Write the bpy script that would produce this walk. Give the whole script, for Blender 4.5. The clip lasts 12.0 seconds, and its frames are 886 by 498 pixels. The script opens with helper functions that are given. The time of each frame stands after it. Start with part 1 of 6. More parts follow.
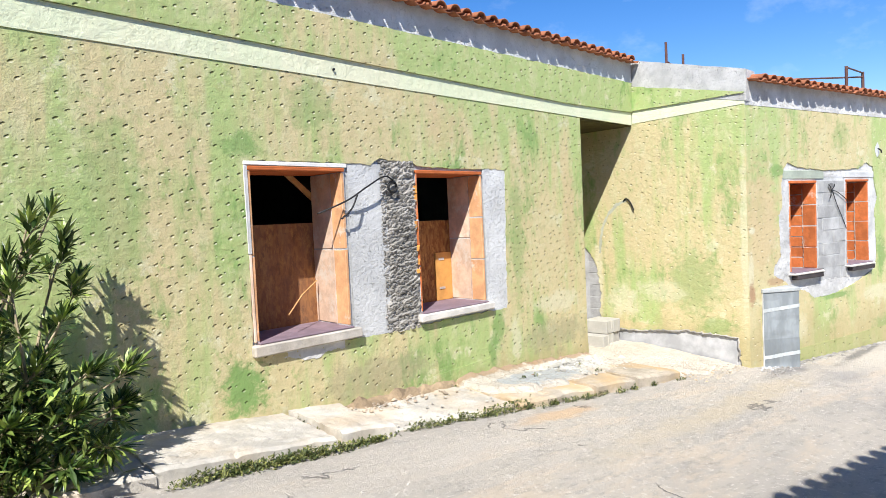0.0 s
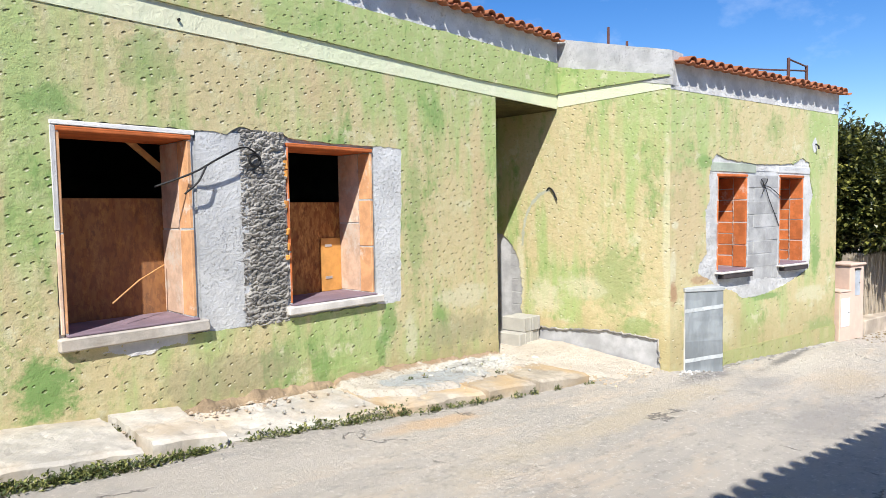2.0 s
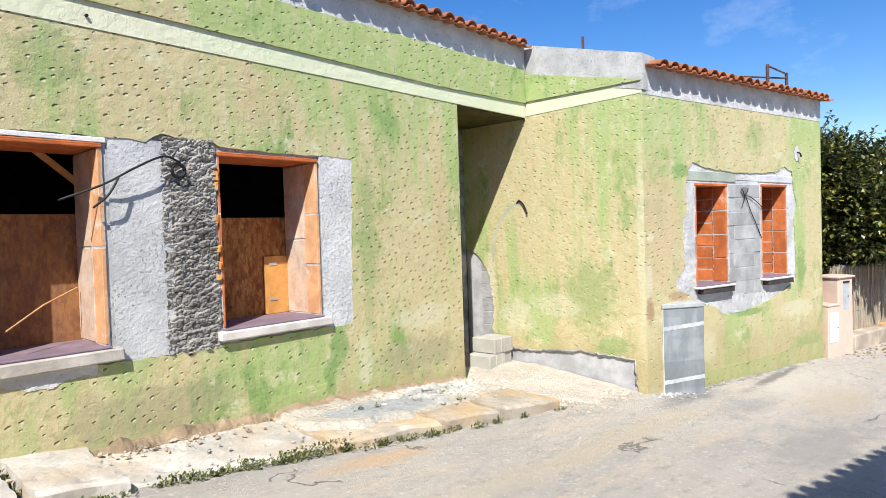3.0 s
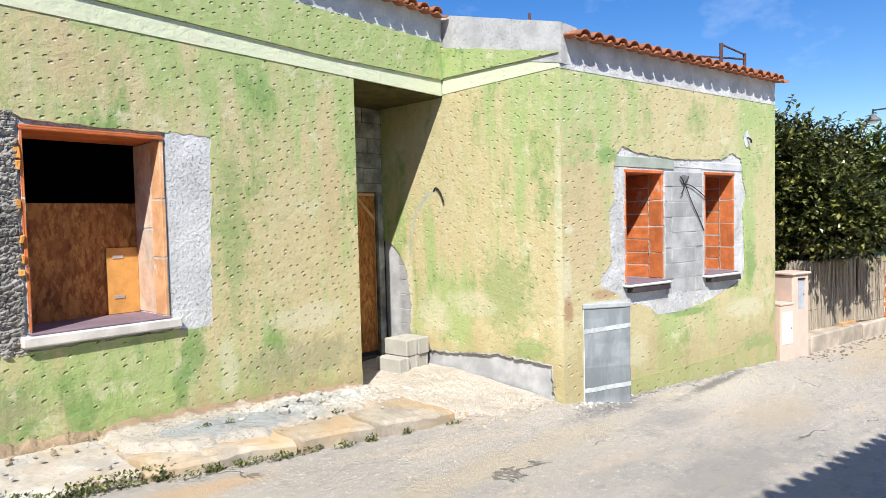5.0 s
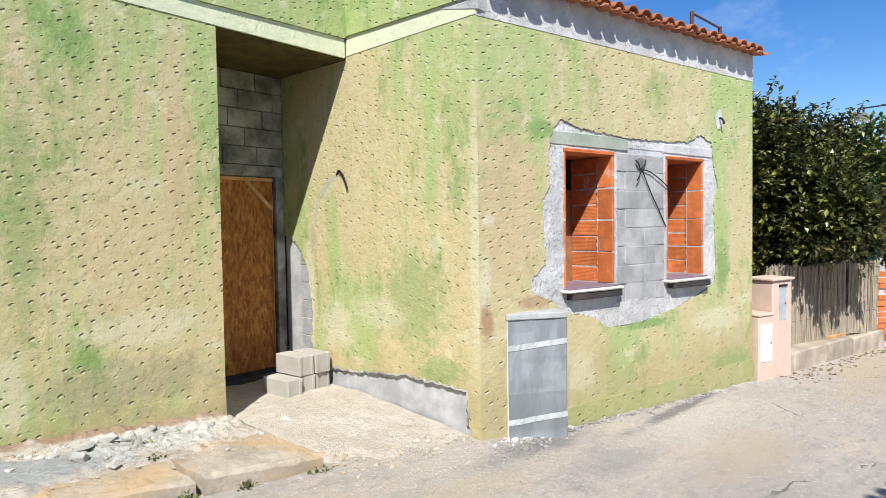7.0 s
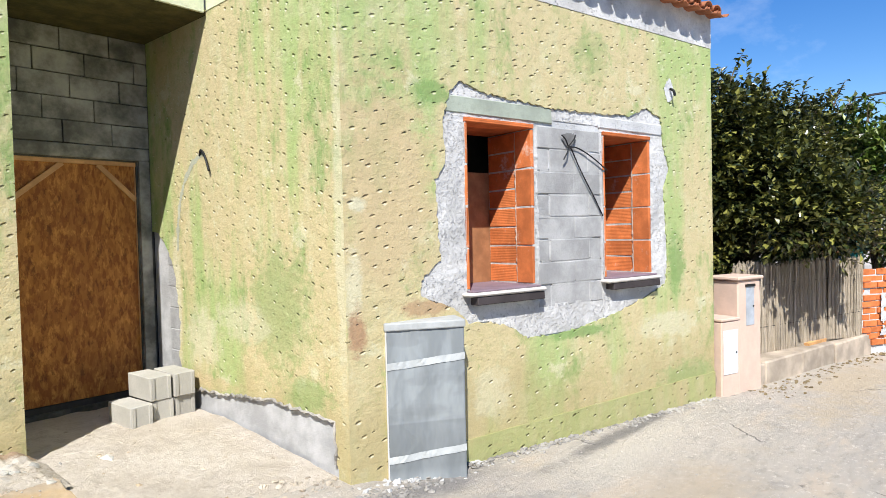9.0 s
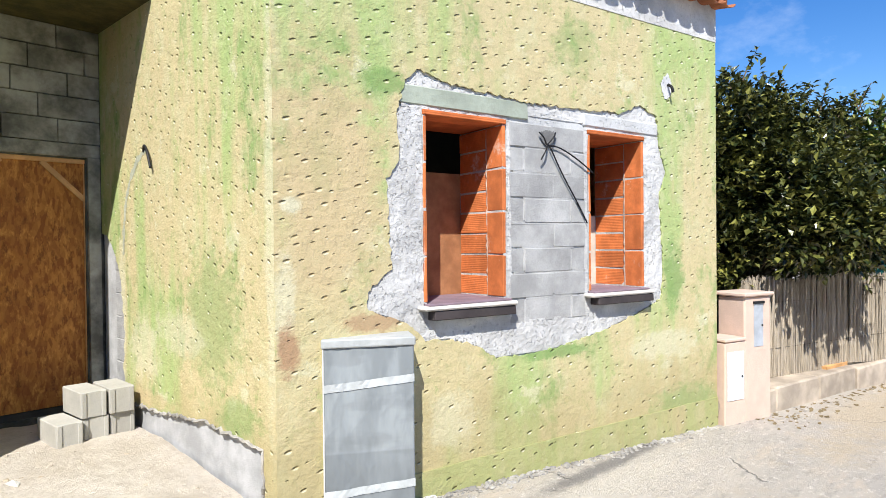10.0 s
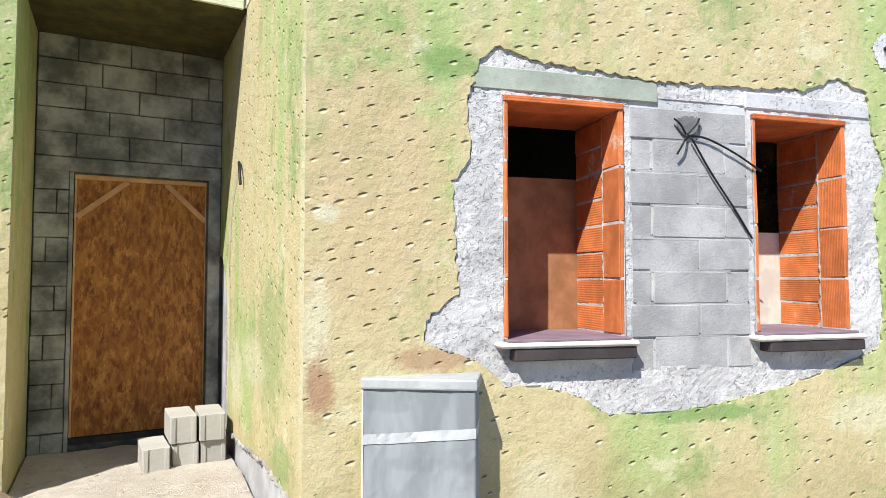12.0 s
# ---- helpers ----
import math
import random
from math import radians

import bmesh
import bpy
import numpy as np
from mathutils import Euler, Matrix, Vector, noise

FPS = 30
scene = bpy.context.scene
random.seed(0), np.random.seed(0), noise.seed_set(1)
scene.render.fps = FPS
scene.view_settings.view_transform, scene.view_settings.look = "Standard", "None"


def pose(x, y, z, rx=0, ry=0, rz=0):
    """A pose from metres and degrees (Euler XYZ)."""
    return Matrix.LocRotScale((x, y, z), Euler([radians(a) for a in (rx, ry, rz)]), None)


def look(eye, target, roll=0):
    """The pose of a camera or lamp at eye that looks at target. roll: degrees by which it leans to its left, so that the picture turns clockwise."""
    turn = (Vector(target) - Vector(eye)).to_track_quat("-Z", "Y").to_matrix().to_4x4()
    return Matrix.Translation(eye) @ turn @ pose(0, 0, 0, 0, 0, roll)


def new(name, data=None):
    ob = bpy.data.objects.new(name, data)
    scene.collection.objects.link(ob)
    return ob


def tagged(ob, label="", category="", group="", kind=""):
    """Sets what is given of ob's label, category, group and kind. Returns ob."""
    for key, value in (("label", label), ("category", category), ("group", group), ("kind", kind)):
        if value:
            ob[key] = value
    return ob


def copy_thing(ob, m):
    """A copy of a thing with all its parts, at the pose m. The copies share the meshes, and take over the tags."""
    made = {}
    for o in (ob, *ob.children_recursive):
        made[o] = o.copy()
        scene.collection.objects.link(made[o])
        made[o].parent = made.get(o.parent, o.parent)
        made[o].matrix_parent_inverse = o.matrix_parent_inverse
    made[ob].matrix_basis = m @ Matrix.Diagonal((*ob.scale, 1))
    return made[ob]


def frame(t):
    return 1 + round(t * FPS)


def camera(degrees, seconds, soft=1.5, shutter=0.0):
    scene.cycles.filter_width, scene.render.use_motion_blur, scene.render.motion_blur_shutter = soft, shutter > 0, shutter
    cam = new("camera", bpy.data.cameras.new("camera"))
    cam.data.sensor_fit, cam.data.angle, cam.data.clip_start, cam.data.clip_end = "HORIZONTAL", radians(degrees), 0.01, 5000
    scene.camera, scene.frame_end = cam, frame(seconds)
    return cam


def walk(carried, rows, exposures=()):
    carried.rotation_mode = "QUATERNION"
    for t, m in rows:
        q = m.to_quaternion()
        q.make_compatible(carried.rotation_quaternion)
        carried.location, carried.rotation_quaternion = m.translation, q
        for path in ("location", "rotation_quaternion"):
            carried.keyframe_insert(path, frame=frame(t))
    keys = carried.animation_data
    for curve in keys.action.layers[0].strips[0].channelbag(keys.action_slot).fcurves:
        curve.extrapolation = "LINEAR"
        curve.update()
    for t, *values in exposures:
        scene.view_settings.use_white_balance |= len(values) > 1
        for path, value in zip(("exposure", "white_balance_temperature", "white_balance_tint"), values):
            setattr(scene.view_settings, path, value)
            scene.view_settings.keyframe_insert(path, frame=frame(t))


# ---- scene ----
cam = camera(69.7, 12.0, soft=0.6)
PATH = [
    (0, (0.028, -0.03, 1.478), (1.42, 1.403, 1.383), -2.7),
    (0.5, (0.339, -0.112, 1.418), (1.77, 1.282, 1.32), -2.0),
    (1, (0.636, -0.098, 1.411), (2.072, 1.291, 1.316), -1.5),
    (1.5, (0.965, -0.15, 1.349), (2.406, 1.232, 1.23), -2.7),
    (2, (1.221, -0.161, 1.344), (2.673, 1.209, 1.224), -1.0),
    (2.5, (1.565, -0.117, 1.31), (3.03, 1.24, 1.202), -1.2),
    (3, (1.884, -0.088, 1.27), (3.354, 1.267, 1.212), -1.8),
    (3.2, (1.999, -0.096, 1.268), (3.472, 1.258, 1.218), -2.1),
    (4.8, (3.093, -0.314, 1.248), (4.57, 1.029, 1.129), -1.8),
    (5, (3.253, -0.347, 1.228), (4.732, 0.997, 1.141), -1.4),
    (5.5, (3.672, -0.325, 1.185), (5.155, 1.015, 1.118), -1.0),
    (6, (4.083, -0.293, 1.144), (5.568, 1.047, 1.095), -1.3),
    (6.5, (4.549, -0.193, 1.094), (6.041, 1.138, 1.06), -1.0),
    (7, (4.965, -0.052, 1.05), (6.461, 1.273, 0.98), -0.9),
    (7.2, (5.11, -0.02, 1.03), (6.606, 1.305, 0.964), -0.9),
    (8.8, (6.349, 0.036, 0.905), (7.855, 1.349, 0.846), -1.2),
    (9, (6.486, 0.008, 0.9), (7.991, 1.324, 0.845), -1.4),
    (9.5, (6.836, -0.003, 0.884), (8.344, 1.31, 0.84), -0.3),
    (10, (7.226, -0.001, 0.864), (8.68, 1.372, 0.841), -0.6),
    (10.5, (7.546, 0.01, 0.84), (8.867, 1.512, 0.832), -0.6),
    (11, (7.837, 0.037, 0.857), (8.993, 1.669, 0.879), 0.2),
    (11.5, (8.153, 0.124, 0.815), (9.193, 1.831, 0.886), 0.1),
    (12, (8.464, 0.181, 0.761), (9.381, 1.956, 0.854), 0.0),
]
walk(cam, [(t, look(eye, target, roll)) for t, eye, target, roll in PATH],
     exposures=[(0.0, 0.69), (1.0, 0.60), (2.5, 0.57), (5.5, 0.54), (6.5, 0.45), (7.0, 0.43), (9.0, 0.54), (10.0, 0.61), (12.0, 0.58)])

# ---- world, sun and exposure ----
SUN_WAY = Vector((1.35, 1.0, -1.82)).normalized()
world = bpy.data.worlds.new("sky")
scene.world = world
world.use_nodes = True
wn = world.node_tree
sky = wn.nodes.new("ShaderNodeTexSky")
sky.sky_type, sky.sun_disc = "NISHITA", False
sky.sun_elevation = math.asin(-SUN_WAY.z)
sky.sun_rotation = math.atan2(-SUN_WAY.x, -SUN_WAY.y)
sky.air_density, sky.dust_density, sky.ozone_density = 1.0, 0.1, 2.5
deeper = wn.nodes.new("ShaderNodeHueSaturation")
deeper.inputs["Saturation"].default_value = 1.38
deeper.inputs["Hue"].default_value = 0.512
deeper.inputs["Value"].default_value = 1.1
wn.links.new(sky.outputs[0], deeper.inputs["Color"])
# thin high cirrus
way = wn.nodes.new("ShaderNodeTexCoord")
lay = wn.nodes.new("ShaderNodeMapping")
lay.inputs["Scale"].default_value, lay.inputs["Rotation"].default_value = (0.9, 5.5, 9.0), (0.3, 0.5, 0.6)
wisp = wn.nodes.new("ShaderNodeTexNoise")
wisp.inputs["Scale"].default_value, wisp.inputs["Detail"].default_value, wisp.inputs["Roughness"].default_value = 1.6, 8, 0.6
amount = wn.nodes.new("ShaderNodeMapRange")
for key, value in (("From Min", 0.54), ("From Max", 0.82), ("To Min", 0.0), ("To Max", 0.22)):
    amount.inputs[key].default_value = value
blend = wn.nodes.new("ShaderNodeMix")
blend.data_type = "RGBA"
blend.inputs[7].default_value = (9.0, 9.6, 10.5, 1)
wn.links.new(way.outputs["Generated"], lay.inputs["Vector"])
wn.links.new(lay.outputs[0], wisp.inputs["Vector"])
wn.links.new(wisp.outputs["Fac"], amount.inputs["Value"])
wn.links.new(amount.outputs[0], blend.inputs[0])
wn.links.new(deeper.outputs[0], blend.inputs[6])
wn.links.new(blend.outputs[2], wn.nodes["Background"].inputs[0])
wn.nodes["Background"].inputs[1].default_value = 0.099
sun = new("sun", bpy.data.lights.new("sun", "SUN"))
sun.data.energy, sun.data.angle, sun.data.color = 5.0, radians(0.5), (1.0, 0.98, 0.93)
sun.matrix_world = look((0, 0, 30), Vector((0, 0, 30)) + SUN_WAY)


# ---- material tools ----
class Shader:
    """A node material with short names for the nodes that are used over and over."""

    def __init__(self, name, rough=0.9, metal=0.0):
        self.m = bpy.data.materials.new(name)
        self.m.use_nodes = True
        self.t = self.m.node_tree
        self.b = self.t.nodes["Principled BSDF"]
        self.b.inputs["Roughness"].default_value = rough
        self.b.inputs["Metallic"].default_value = metal
        self.b.inputs["Specular IOR Level"].default_value = 0.25
        self.pos = self.add("ShaderNodeTexCoord").outputs["Object"]

    def add(self, kind, **props):
        n = self.t.nodes.new(kind)
        for k, v in props.items():
            setattr(n, k, v)
        return n

    def put(self, value, socket):
        if isinstance(value, bpy.types.NodeSocket):
            self.t.links.new(value, socket)
        elif isinstance(value, (tuple, list)) and len(value) == 3 and len(socket.default_value) == 4:
            socket.default_value = (*value, 1)
        else:
            socket.default_value = value

    def noise(self, scale, detail=4, vec=None, rough=0.55, distort=0.0):
        n = self.add("ShaderNodeTexNoise")
        self.put(vec if vec is not None else self.pos, n.inputs["Vector"])
        n.inputs["Scale"].default_value, n.inputs["Detail"].default_value = scale, detail
        n.inputs["Roughness"].default_value, n.inputs["Distortion"].default_value = rough, distort
        return n.outputs["Fac"]

    def stretch(self, sx, sy, sz, vec=None, turn=(0, 0, 0), move=(0, 0, 0)):
        n = self.add("ShaderNodeMapping")
        self.put(vec if vec is not None else self.pos, n.inputs["Vector"])
        n.inputs["Scale"].default_value = (sx, sy, sz)
        n.inputs["Rotation"].default_value = [radians(a) for a in turn]
        n.inputs["Location"].default_value = move
        return n.outputs[0]

    def step(self, value, lo, hi, a=0.0, b=1.0):
        n = self.add("ShaderNodeMapRange", interpolation_type="SMOOTHSTEP")
        for k, v in (("Value", value), ("From Min", lo), ("From Max", hi), ("To Min", a), ("To Max", b)):
            self.put(v, n.inputs[k])
        return n.outputs[0]

    def calc(self, op, a, b=0.0):
        n = self.add("ShaderNodeMath", operation=op)
        self.put(a, n.inputs[0]), self.put(b, n.inputs[1])
        return n.outputs[0]

    def mix(self, fac, a, b, how="MIX"):
        n = self.add("ShaderNodeMix", data_type="RGBA", blend_type=how)
        self.put(fac, n.inputs[0]), self.put(a, n.inputs[6]), self.put(b, n.inputs[7])
        return n.outputs[2]

    def axes(self):
        n = self.add("ShaderNodeSeparateXYZ")
        self.put(self.pos, n.inputs[0])
        return n.outputs

    def random(self):
        return self.add("ShaderNodeObjectInfo").outputs["Random"]

    def island(self):
        return self.add("ShaderNodeNewGeometry").outputs["Random Per Island"]

    def flat_coords(self):
        """Along the wall and up: x + y serves for walls along x and along y."""
        a = self.axes()
        n = self.add("ShaderNodeCombineXYZ")
        self.put(self.calc("ADD", a[0], a[1]), n.inputs[0]), self.put(a[2], n.inputs[1])
        return n.outputs[0]

    def done(self, colour, height=None, dist=0.01, strength=1.0, rough=None):
        self.put(colour, self.b.inputs["Base Color"])
        if rough is not None:
            self.put(rough, self.b.inputs["Roughness"])
        if height is not None:
            n = self.add("ShaderNodeBump")
            n.inputs["Distance"].default_value, n.inputs["Strength"].default_value = dist, strength
            self.put(height, n.inputs["Height"]), self.put(n.outputs[0], self.b.inputs["Normal"])
        return self.m


def stucco(name, pits=True, pale=0.0, green=0.0, few=0.0, stains=()):
    k = Shader(name, 0.95)
    uv = k.flat_coords()
    big = k.noise(0.50, 3, k.stretch(1.5, 0.8, 1, uv, move=(1.3, 0.4, 0)), 0.55)
    streak = k.noise(1.0, 5, k.stretch(4.2, 0.30, 1, uv), 0.6)
    both = k.calc("ADD", k.calc("MULTIPLY", big, 0.62), k.calc("MULTIPLY", streak, 0.38))
    mask = k.step(k.calc("ADD", both, green), 0.46, 0.57)
    c = k.mix(mask, (0.57, 0.478, 0.27), (0.38, 0.468, 0.185))
    mid = k.noise(3.2, 6, k.stretch(1.7, 0.8, 1, uv), 0.68)
    c = k.mix(k.step(mid, 0.48, 0.68, 0, 0.6), c, (0.58, 0.55, 0.33))
    fine = k.noise(11, 6, uv, 0.72)
    c = k.mix(k.step(fine, 0.48, 0.70, 0, 0.58), c, (0.38, 0.37, 0.17))
    deep = k.step(k.noise(0.85, 6, k.stretch(1.7, 0.75, 1, uv, move=(3.1, 7.7, 0)), 0.72), 0.53, 0.66)
    c = k.mix(k.calc("MULTIPLY", deep, 0.85), c, (0.18, 0.32, 0.09))
    worn = k.step(k.noise(1.7, 7, k.stretch(1.2, 1, 1, uv, move=(9.1, 2.2, 0)), 0.75), 0.57, 0.65, 0, 0.7)
    c = k.mix(worn, c, (0.63, 0.60, 0.40))
    # small flakes: paint gone to cream, and thin green algae in ragged blots
    flake = k.step(k.noise(6.0, 9, k.stretch(1.0, 0.8, 1, uv, move=(6.3, 1.4, 0)), 0.8), 0.57, 0.64, 0, 0.4)
    c = k.mix(flake, c, (0.66, 0.61, 0.41))
    blot = k.step(k.noise(4.2, 9, k.stretch(1.3, 0.7, 1, uv, move=(0.7, 8.1, 0)), 0.8), 0.57, 0.64, 0, 0.6)
    c = k.mix(blot, c, (0.29, 0.38, 0.13))
    rust = k.step(k.noise(1.1, 7, k.stretch(2.2, 0.7, 1, uv, move=(2.7, 5.2, 0)), 0.7), 0.60, 0.74, 0, 0.5)
    c = k.mix(rust, c, (0.58, 0.43, 0.24))
    # splashed and soiled foot of the wall
    foot = k.step(k.calc("ADD", k.axes()[2], k.calc("MULTIPLY", k.noise(1.4, 6, k.stretch(1.5, 0.6, 1, uv), 0.7), 1.3)), 0.00, 0.55, 0.5, 0.0)
    c = k.mix(foot, c, (0.36, 0.29, 0.14))
    # stains, algae and worn spots: centre and reach along the wall and up it, colour, strength
    torn = k.calc("MULTIPLY", k.calc("SUBTRACT", k.noise(5.5, 9, uv, 0.78), 0.5), 2.6)
    for su, sv, ru, rv, tint, much in stains:
        off = k.add("ShaderNodeVectorMath", operation="LENGTH")
        k.put(k.stretch(1 / ru, 1 / rv, 0, uv, move=(-su / ru, -sv / rv, 0)), off.inputs[0])
        c = k.mix(k.step(k.calc("SUBTRACT", torn, off.outputs["Value"]), -1.05, -0.45, 0, min(1.0, much * 1.25)), c, tint)
    grain = k.noise(75, 5, k.pos, 0.75)
    lump = k.noise(22, 3, k.pos, 0.6)
    c = k.mix(k.step(grain, 0.36, 0.62, 0.22, 0.0), c, (0.24, 0.23, 0.11))
    h = k.calc("ADD", k.calc("MULTIPLY", grain, 0.16), k.calc("ADD", k.calc("MULTIPLY", lump, 0.30), k.calc("MULTIPLY", k.noise(8, 4, k.pos, 0.6), 0.5)))
    if pale:
        c = k.mix(pale, c, (0.74, 0.76, 0.57))
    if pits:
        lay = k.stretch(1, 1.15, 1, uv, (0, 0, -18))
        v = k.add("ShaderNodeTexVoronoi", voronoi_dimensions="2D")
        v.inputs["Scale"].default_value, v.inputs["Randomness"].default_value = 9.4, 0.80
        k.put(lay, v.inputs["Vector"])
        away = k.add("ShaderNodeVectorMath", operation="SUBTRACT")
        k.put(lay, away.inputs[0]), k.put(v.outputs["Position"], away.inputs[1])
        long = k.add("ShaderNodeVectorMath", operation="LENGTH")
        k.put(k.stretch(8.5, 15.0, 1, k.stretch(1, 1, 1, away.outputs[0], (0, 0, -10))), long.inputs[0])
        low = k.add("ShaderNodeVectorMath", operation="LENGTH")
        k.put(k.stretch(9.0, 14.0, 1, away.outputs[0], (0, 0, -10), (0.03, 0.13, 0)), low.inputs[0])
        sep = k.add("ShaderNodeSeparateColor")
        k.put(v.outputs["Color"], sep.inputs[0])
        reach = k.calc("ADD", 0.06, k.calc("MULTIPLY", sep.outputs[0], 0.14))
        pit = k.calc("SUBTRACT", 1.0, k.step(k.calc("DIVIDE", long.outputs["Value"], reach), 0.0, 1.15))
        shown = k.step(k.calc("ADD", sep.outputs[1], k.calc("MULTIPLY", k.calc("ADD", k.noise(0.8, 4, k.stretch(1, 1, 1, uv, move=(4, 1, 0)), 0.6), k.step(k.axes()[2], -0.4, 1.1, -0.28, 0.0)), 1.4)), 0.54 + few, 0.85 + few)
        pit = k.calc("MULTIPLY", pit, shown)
        # pale crescent on each pit's lower lip: sunlight painted into the colour
        lit_lip = k.calc("SUBTRACT", 1.0, k.step(k.calc("DIVIDE", low.outputs["Value"], reach), 0.2, 0.95))
        lit_lip = k.calc("MULTIPLY", lit_lip, k.step(sep.outputs[2], 0.25, 0.7))
        lit_lip = k.calc("MULTIPLY", lit_lip, shown)
        c = k.mix(k.calc("MULTIPLY", lit_lip, 0.8), c, (0.72, 0.68, 0.50))
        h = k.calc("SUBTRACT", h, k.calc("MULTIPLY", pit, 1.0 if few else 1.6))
        # pits also darkened in colour, deepening the shade in their dents
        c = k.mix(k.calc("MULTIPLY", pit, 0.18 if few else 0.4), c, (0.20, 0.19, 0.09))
    return k.done(c, h, 0.024, 1.0)


def cement(name, base, rough_scale=24, dist=0.012, vary=0.25, warm=0.0, holes=0.0):
    k = Shader(name, 0.95)
    a, b = k.noise(3.0, 6, rough=0.65), k.noise(rough_scale, 6, rough=0.7)
    dark = tuple(v * (1 - vary) for v in base)
    light = tuple(min(0.9, v * (1 + vary)) for v in base)
    c = k.mix(k.step(a, 0.35, 0.68), dark, light)
    c = k.mix(k.step(b, 0.45, 0.75, 0, 0.45), c, tuple(v * 0.72 for v in base))
    if warm:
        c = k.mix(k.step(k.noise(1.2, 4), 0.45, 0.65, 0, warm), c, (0.55, 0.38, 0.20))
    rnd = k.step(k.random(), 0, 1, 0.86, 1.1)
    c = k.mix(1.0, c, k.mix(rnd, (0, 0, 0), (1, 1, 1)), "MULTIPLY")
    h = k.calc("ADD", k.calc("MULTIPLY", b, 0.7), k.calc("MULTIPLY", k.noise(110, 3), 0.25))
    if holes:
        # small open pores left in thrown mortar, their shade darkened into the colour
        pore = k.step(k.noise(42, 4, k.stretch(1, 1, 1, move=(7, 3, 5)), 0.6), 0.575, 0.66)
        pore = k.calc("MULTIPLY", pore, k.step(k.noise(4, 4), 0.36, 0.56))
        h = k.calc("SUBTRACT", h, k.calc("MULTIPLY", pore, holes))
        c = k.mix(k.calc("MULTIPLY", pore, 0.35), c, tuple(v * 0.45 for v in base))
    return k.done(c, h, dist)


def clay(name, base, flutes="", chalk=0.25):
    """Fired clay; flutes: the axis across which its grooves run."""
    k = Shader(name, 0.85)
    a = k.noise(6.0, 6, rough=0.7)
    c = k.mix(k.step(a, 0.35, 0.7), tuple(v * 0.8 for v in base), tuple(min(1, v * 1.15) for v in base))
    c = k.mix(k.step(k.noise(4.0, 7, rough=0.75), 0.66 - 0.18 * chalk, 0.76 - 0.14 * chalk, 0, min(0.9, chalk + 0.15)), c, (0.72, 0.62, 0.52))
    rnd = k.step(k.random(), 0, 1, 0.8, 1.12)
    c = k.mix(1.0, c, k.mix(rnd, (0, 0, 0), (1, 1, 1)), "MULTIPLY")
    h = k.calc("MULTIPLY", k.noise(60, 4), 0.3)
    if flutes:
        a = k.axes()
        w = a[2] if flutes == "z" else k.calc("ADD", a[0], a[1])
        h = k.calc("ADD", h, k.calc("MULTIPLY", k.calc("SINE", k.calc("MULTIPLY", w, 420.0)), 0.09))
    return k.done(c, h, 0.006)


def plain(name, base, rough=0.7, grain=40, vary=0.15, dist=0.002, metal=0.0):
    k = Shader(name, rough, metal)
    c = k.mix(k.step(k.noise(5, 6, rough=0.65), 0.35, 0.7), tuple(v * (1 - vary) for v in base), tuple(min(1, v * (1 + vary)) for v in base))
    return k.done(c, k.noise(grain, 4), dist)


def chipboard(name, tone=1.0, grey=0.0):
    k = Shader(name, 0.72)
    v = k.add("ShaderNodeTexVoronoi", voronoi_dimensions="3D")
    v.inputs["Scale"].default_value = 24
    k.put(k.stretch(1.5, 1, 0.5, turn=(0, 12, 0)), v.inputs["Vector"])
    w = k.add("ShaderNodeTexVoronoi", voronoi_dimensions="3D")
    w.inputs["Scale"].default_value = 30
    k.put(k.stretch(1.2, 1, 0.55, turn=(0, -35, 0)), w.inputs["Vector"])
    s1, s2 = k.add("ShaderNodeSeparateColor"), k.add("ShaderNodeSeparateColor")
    k.put(v.outputs["Color"], s1.inputs[0]), k.put(w.outputs["Color"], s2.inputs[0])
    f = k.calc("MULTIPLY", k.calc("ADD", s1.outputs[0], s2.outputs[1]), 0.5)
    c = k.mix(k.step(f, 0.1, 0.9), (0.26, 0.095, 0.028), (0.50, 0.225, 0.065))
    c = k.mix(k.step(k.noise(1.6, 4), 0.4, 0.7, 0, 0.45), c, (0.27, 0.10, 0.035))
    c = k.mix(k.step(k.noise(11, 5, k.stretch(1.4, 1, 0.6), 0.75), 0.50, 0.66, 0, 0.75), c, (0.66, 0.32, 0.095))
    c = k.mix(k.step(k.noise(9, 5, k.stretch(1.4, 1, 0.6, move=(4, 4, 4)), 0.75), 0.53, 0.66, 0, 0.75), c, (0.13, 0.048, 0.018))
    # below 1 the whole board is multiplied darker and redder
    if tone < 1:
        c = k.mix(1.0, c, (tone, tone * 0.92, tone * 0.75), "MULTIPLY")
    if grey:
        c = k.mix(k.step(k.noise(2.4, 6, k.stretch(2.2, 1, 0.7), 0.7), 0.3, 0.65, grey * 0.5, grey), c, (0.25, 0.155, 0.105))
        c = k.mix(k.step(k.noise(26, 5, k.stretch(0.35, 1, 1.3), 0.75), 0.58, 0.72, 0, grey), c, (0.10, 0.055, 0.035))
    return k.done(c, f, 0.003)


ALGAE, CREAM, TAN, TERRA, SOOT = (0.17, 0.31, 0.09), (0.64, 0.60, 0.42), (0.56, 0.43, 0.25), (0.40, 0.24, 0.14), (0.30, 0.28, 0.17)


def on_main(s):
    return s + 5.11


def on_side(s):
    return 15.615 - s


def on_wing(s):
    return 12.685 + 0.790 * s


